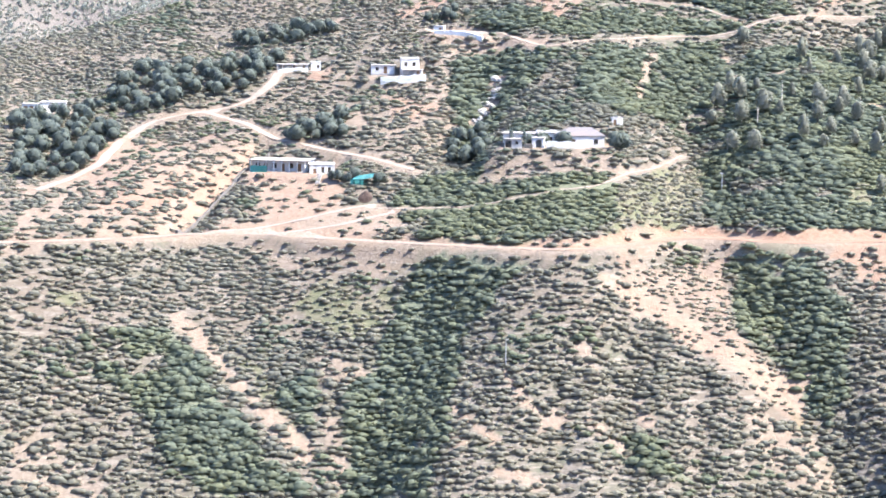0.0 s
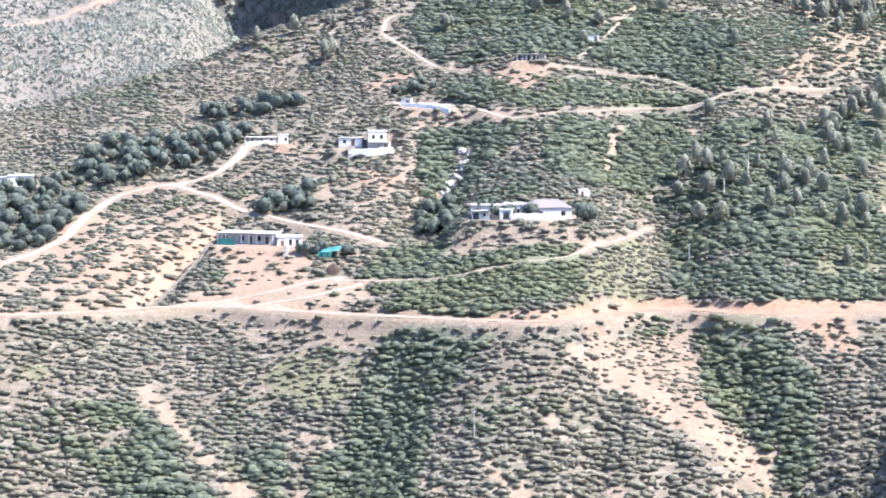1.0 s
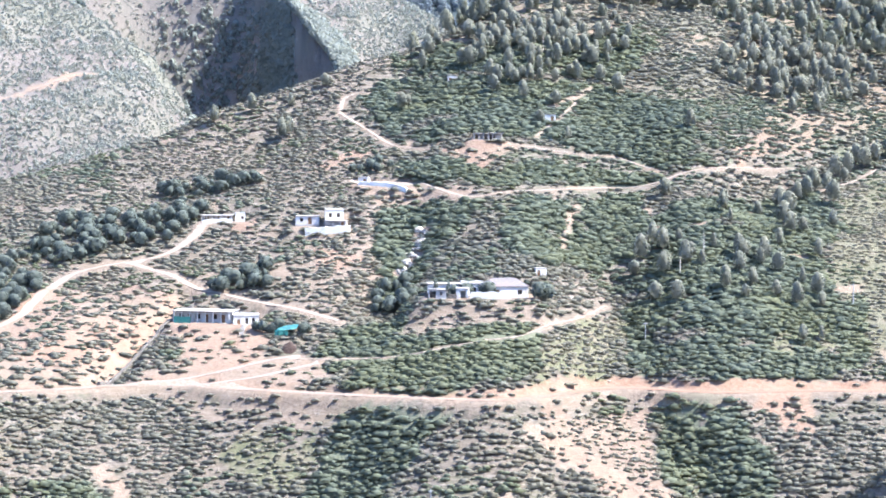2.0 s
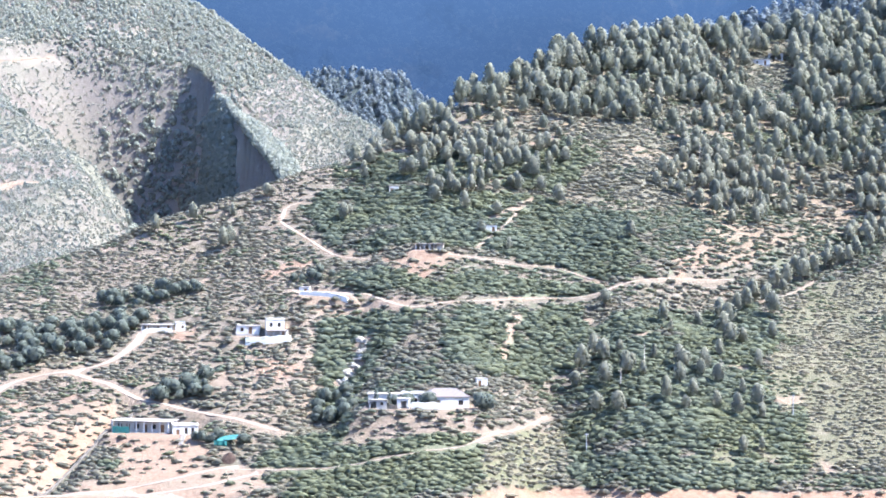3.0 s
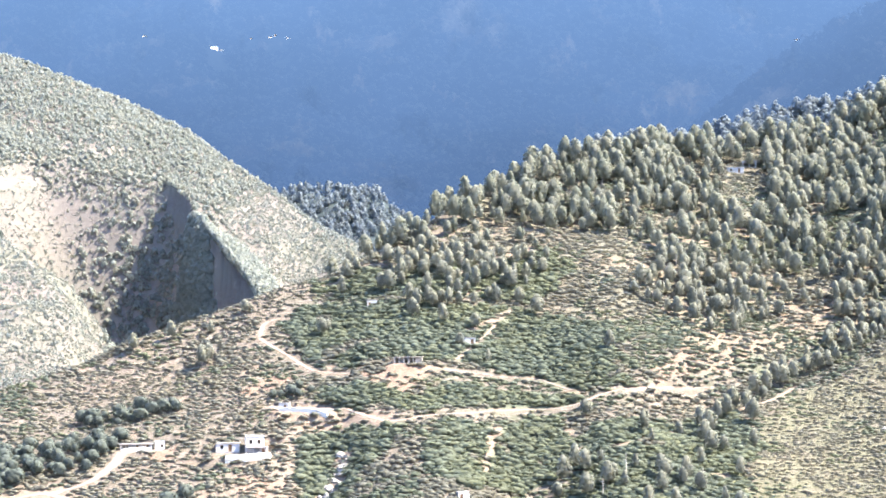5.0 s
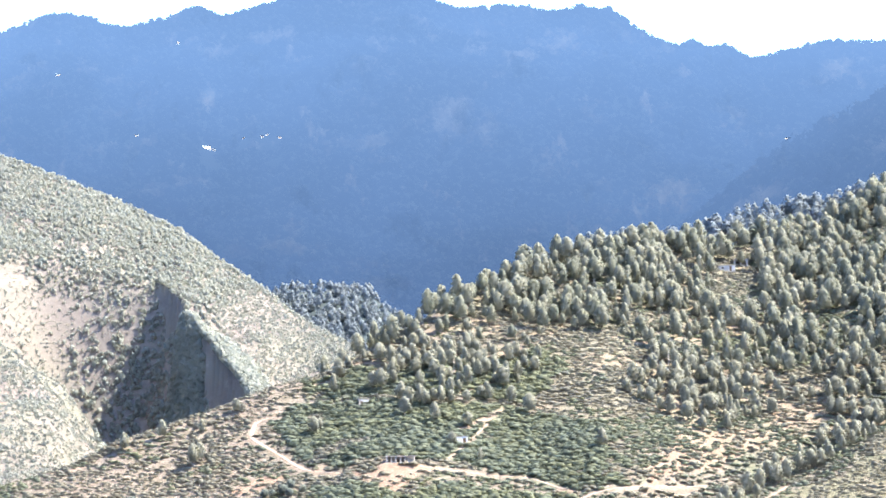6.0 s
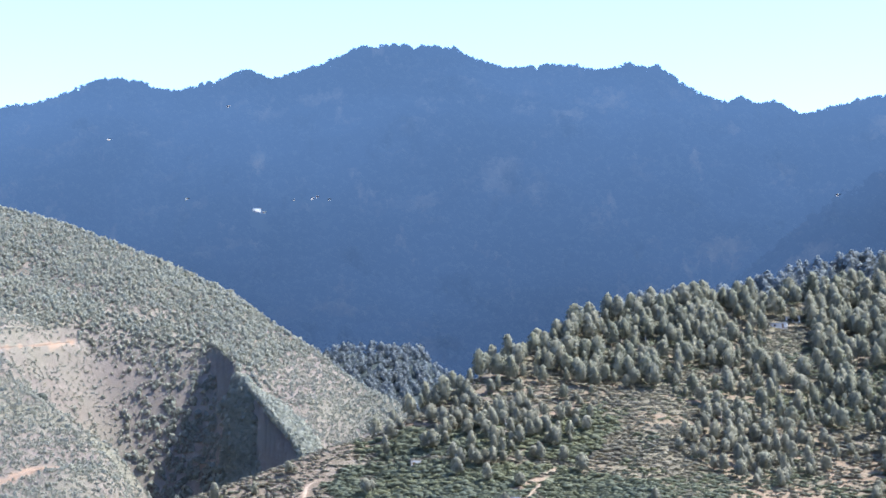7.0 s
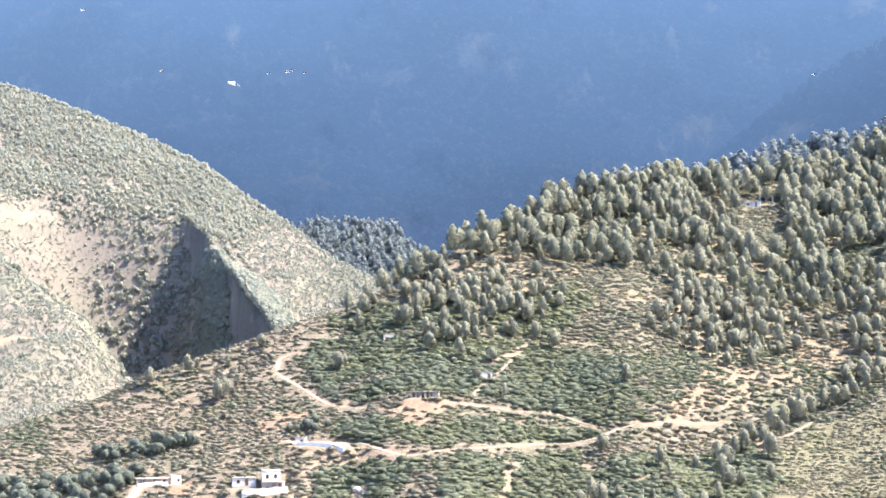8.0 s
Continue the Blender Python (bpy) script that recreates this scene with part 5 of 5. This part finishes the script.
cypresses = [tree("cypress_tree", "narrow dark cypress standing in the compound yard", "tree", 0.8, 0.02, tuft(220, 200 + k, cypress_body, 0.05), M_BARK, M_OAK, 0.0) for k in range(2)]
plant_trees(cypresses, [(20.8, 532.9), (17.6, 534.6)], 4.2, 5.2, "cypresses in the yard")

for px, py in ((-185, 1384), (-181, 1378), (-170, 1370), (-164, 1365), (-161, 1381), (-191, 1398)):
    copy_thing(oak_kinds[0], Matrix.LocRotScale((px, py, spot(px, py) - 0.2), Euler((0, 0, px)), Vector((2.0, 2.0, 2.0)) * random.uniform(0.85, 1.2)))

# trees and bushes of the dry hill behind
x, y = scatter(135000, -14, 5.0, 1040, 1790)
z = land(x, y)
elev = np.degrees(np.arctan2(z - EYE, np.hypot(x, y)))
a = np.degrees(np.arctan2(x, y))
upper = np.clip((elev - np.interp(a, (-9, -7.3, -4.3, -2.3, -0.5, 1.9, 4), (5.1, 4.5, 3.0, 3.3, 4.0, 3.1, 2.4)) + 0.8 * ripple(x, y, 60, 61)) / 0.5, 0, 1)
want = 0.15 + 0.30 * upper * (0.75 + 0.5 * ripple(x, y, 40, 62))
want = np.where((hollow(x, y) > 30) & (x > -118 + 0.2 * (1420 - y)), 0.0, want + 0.04)
for line in (ROADS["far_track"][0], ROADS["valley_track"][0]):
    d, _ = near_line(x, y, line, 20)
    want = np.where(d < 7.5, 0, want)
keep = rng.random(len(x)) < want
x, y, z, upper = x[keep], y[keep], z[keep], upper[keep]
n = len(x)
wide = rng.uniform(1.3, 3.2, n) * (0.7 + 0.3 * upper)
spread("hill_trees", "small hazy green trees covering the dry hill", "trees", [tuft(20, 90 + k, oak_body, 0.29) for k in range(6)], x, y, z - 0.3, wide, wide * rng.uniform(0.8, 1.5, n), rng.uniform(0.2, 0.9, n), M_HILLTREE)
x, y = scatter(26000, -9, 1.5, 1120, 1500)
keep = rng.random(len(x)) < np.clip((hollow(x, y) - 20) / 30, 0, 1) * (0.7 + 0.3 * ripple(x, y, 30, 64)) * np.clip((x + 150 - 0.2 * (1420 - y)) / 50, 0.05, 1)
x, y = x[keep], y[keep]
# more of them hang on the steep eastern wall
along, out = rng.uniform(0, 1, 14000), rng.uniform(2, 44, 14000)
ends = np.array(RIM, float)
wx, wy = np.interp(along, np.linspace(0, 1, 5), ends[:, 0]) - 0.88 * out, np.interp(along, np.linspace(0, 1, 5), ends[:, 1]) - 0.45 * out
x, y = np.concatenate([x, wx]), np.concatenate([y, wy])
wide = rng.uniform(2.2, 5.0, len(x))
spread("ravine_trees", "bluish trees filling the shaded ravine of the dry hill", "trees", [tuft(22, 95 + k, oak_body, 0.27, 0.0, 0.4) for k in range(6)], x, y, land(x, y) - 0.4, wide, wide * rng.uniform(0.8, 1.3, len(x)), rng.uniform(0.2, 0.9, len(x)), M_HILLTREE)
x, y = scatter(78000, -14, 5.0, 1040, 1790)
for line in (ROADS["far_track"][0], ROADS["valley_track"][0]):
    d, _ = near_line(x, y, line, 20)
    x, y = x[d > 6], y[d > 6]
wide = rng.uniform(0.8, 2.1, len(x))
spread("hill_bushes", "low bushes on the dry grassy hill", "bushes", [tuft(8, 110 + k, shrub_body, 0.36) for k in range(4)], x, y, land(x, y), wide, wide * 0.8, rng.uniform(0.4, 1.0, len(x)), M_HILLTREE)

# pine woods on the ridges behind
x, y = scatter(17000, -4, 18, 930, 2100)
a, r = np.degrees(np.arctan2(x, y)), np.hypot(x, y)
top = np.interp(a, BACK_A, BACK_R)
keep = (np.abs(r - top + 60) < 130) & ((a > 4) | (r > 1700))
x, y = x[keep], y[keep]
tall = rng.uniform(7, 12, len(x))
spread("back_pines", "pines on the ridges behind the hill, tinted blue for haze", "pine wood", [tuft(60, 120 + k, pine_body, 0.10, 0.2, 0.3) for k in range(5)], x, y, land(x, y) - 0.3, tall * 1.25, tall, rng.uniform(0.2, 0.8, len(x)), M_BACKPINE)

# woods of the far mountain, cleared about the houses
FAR_HOUSES = [(-107, 3146, 12, 2), (-96, 3150, 6, 1), (-52, 3184, 5, 1), (-22, 3178, 6, 1), (-15, 3180, 4, 1), (4, 3163, 5, 1), (-216, 3210, 6, 1), (-352, 3364, 8, 1), (-165, 3486, 5, 1), (803, 3202, 8, 1)]
x, y = scatter(26000, -10, 18, 2500, 3640)
for px, py, wide, storeys in FAR_HOUSES:
    r = math.hypot(px, py)
    u, v = (x * px + y * py) / r - r, (x * py - y * px) / r
    keep = (u < -60) | (u > 8) | (np.abs(v) > wide / 2 + 6)
    x, y = x[keep], y[keep]
tall = rng.uniform(7, 14, len(x))
spread("far_woods", "dark woods on the far mountain, haze-blue by emission", "woods", [tuft(9, 140 + k, oak_body, 0.42) for k in range(4)], x, y, land(x, y) - 1, tall * 1.0, tall, rng.uniform(0, 1, len(x)), M_FARTREE)
x, y = scatter(2600, -10.5, 18, 3585, 3640)
tall = rng.uniform(8, 17, len(x)) * np.clip(0.75 + 0.5 * ripple(x, y, 60, 63), 0.4, 1.2)
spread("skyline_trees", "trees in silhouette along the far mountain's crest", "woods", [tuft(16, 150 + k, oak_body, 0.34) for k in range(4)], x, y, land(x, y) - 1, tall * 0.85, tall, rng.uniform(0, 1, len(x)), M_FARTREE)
# a pale rock outcrop above the compound
for k in range(30):
    px = float(np.interp(k / 29, np.linspace(0, 1, len(OUTCROP)), [p[0] for p in OUTCROP])) + 1.5 * math.sin(k * 2.1)
    py = float(np.interp(k / 29, np.linspace(0, 1, len(OUTCROP)), [p[1] for p in OUTCROP])) + 1.4 * math.sin(k * 3.3)
    boulder(px, py, 0.7 + 1.0 * (k * 0.618 % 1) ** 2, M_ROCK, "pale rock of the outcrop above the compound")


def earth_heap(px, py, wide, high, label):
    """Dug earth tipped beside the track: an uneven mound with a gully down its face."""
    g = random.Random(5)
    bm = bmesh.new()
    n = 14
    base = spot(px, py)
    grid = []
    for i in range(n + 1):
        row = []
        for j in range(n + 1):
            u, v = 2 * i / n - 1, 2 * j / n - 1
            h = max(0.0, 1 - (u * u + v * v)) ** 0.8 * high * (1 + 0.2 * math.sin(5 * u + 1) * math.cos(4 * v)) + g.uniform(-0.05, 0.05)
            cx, cy = px + u * wide, py + v * wide * 0.8
            row.append(bm.verts.new((cx, cy, spot(cx, cy) + h - 0.08)))
        grid.append(row)
    for i in range(n):
        for j in range(n):
            bm.faces.new((grid[i][j], grid[i + 1][j], grid[i + 1][j + 1], grid[i][j + 1]))
    me = bpy.data.meshes.new("earth_heap")
    bm.to_mesh(me)
    bm.free()
    me.materials.append(M_EARTH)
    return tagged(new("earth_heap", me), label, "earth heap")


M_EARTH = surface("dark_dug_earth", (0.045, 0.030, 0.026), (0.085, 0.060, 0.050), 0.4, 1.5, 0.95, 0.6)
earth_heap(-19.6, 524.4, 1.9, 1.5, "heap of dark dug earth beside the ramp")
# boulders on the green spur and white stones by the road
for px, py, size in ((170.5, 588, 1.0), (173, 590, 0.7), (181, 582, 1.3), (184, 584, 0.9), (176, 573, 0.6), (187, 566, 0.8), (169, 560, 0.5), (190, 575, 1.0), (178, 594, 0.5)):
    boulder(px, py, size)
for px, py, size in ((96, 512.5, 0.7), (97.5, 512.8, 0.5), (86, 511.5, 0.35), (56, 522, 0.4), (58, 519, 0.5), (52, 516, 0.4), (54, 525, 0.5), (60, 512, 0.45), (48, 519, 0.35)):
    boulder(px, py, size, M_ROCK, "white stone lying in the grass near the road")
# scattered houses of the hamlets on the far mountain
for px, py, wide, storeys in FAR_HOUSES:
    # single-storey ones get the grey wall colour in place of haze
    house("house", "white house of a hamlet high on the far mountain", (px, py), 10, wide, 6, 2.6 * storeys, [(-wide * 0.3, 1.2, 0.9, 1.3), (0, 1.1, 0, 2.1), (wide * 0.3, 1.2, 0.9, 1.3)], over=0.4, wall=M_WHITE if storeys > 1 else M_GREYWALL)
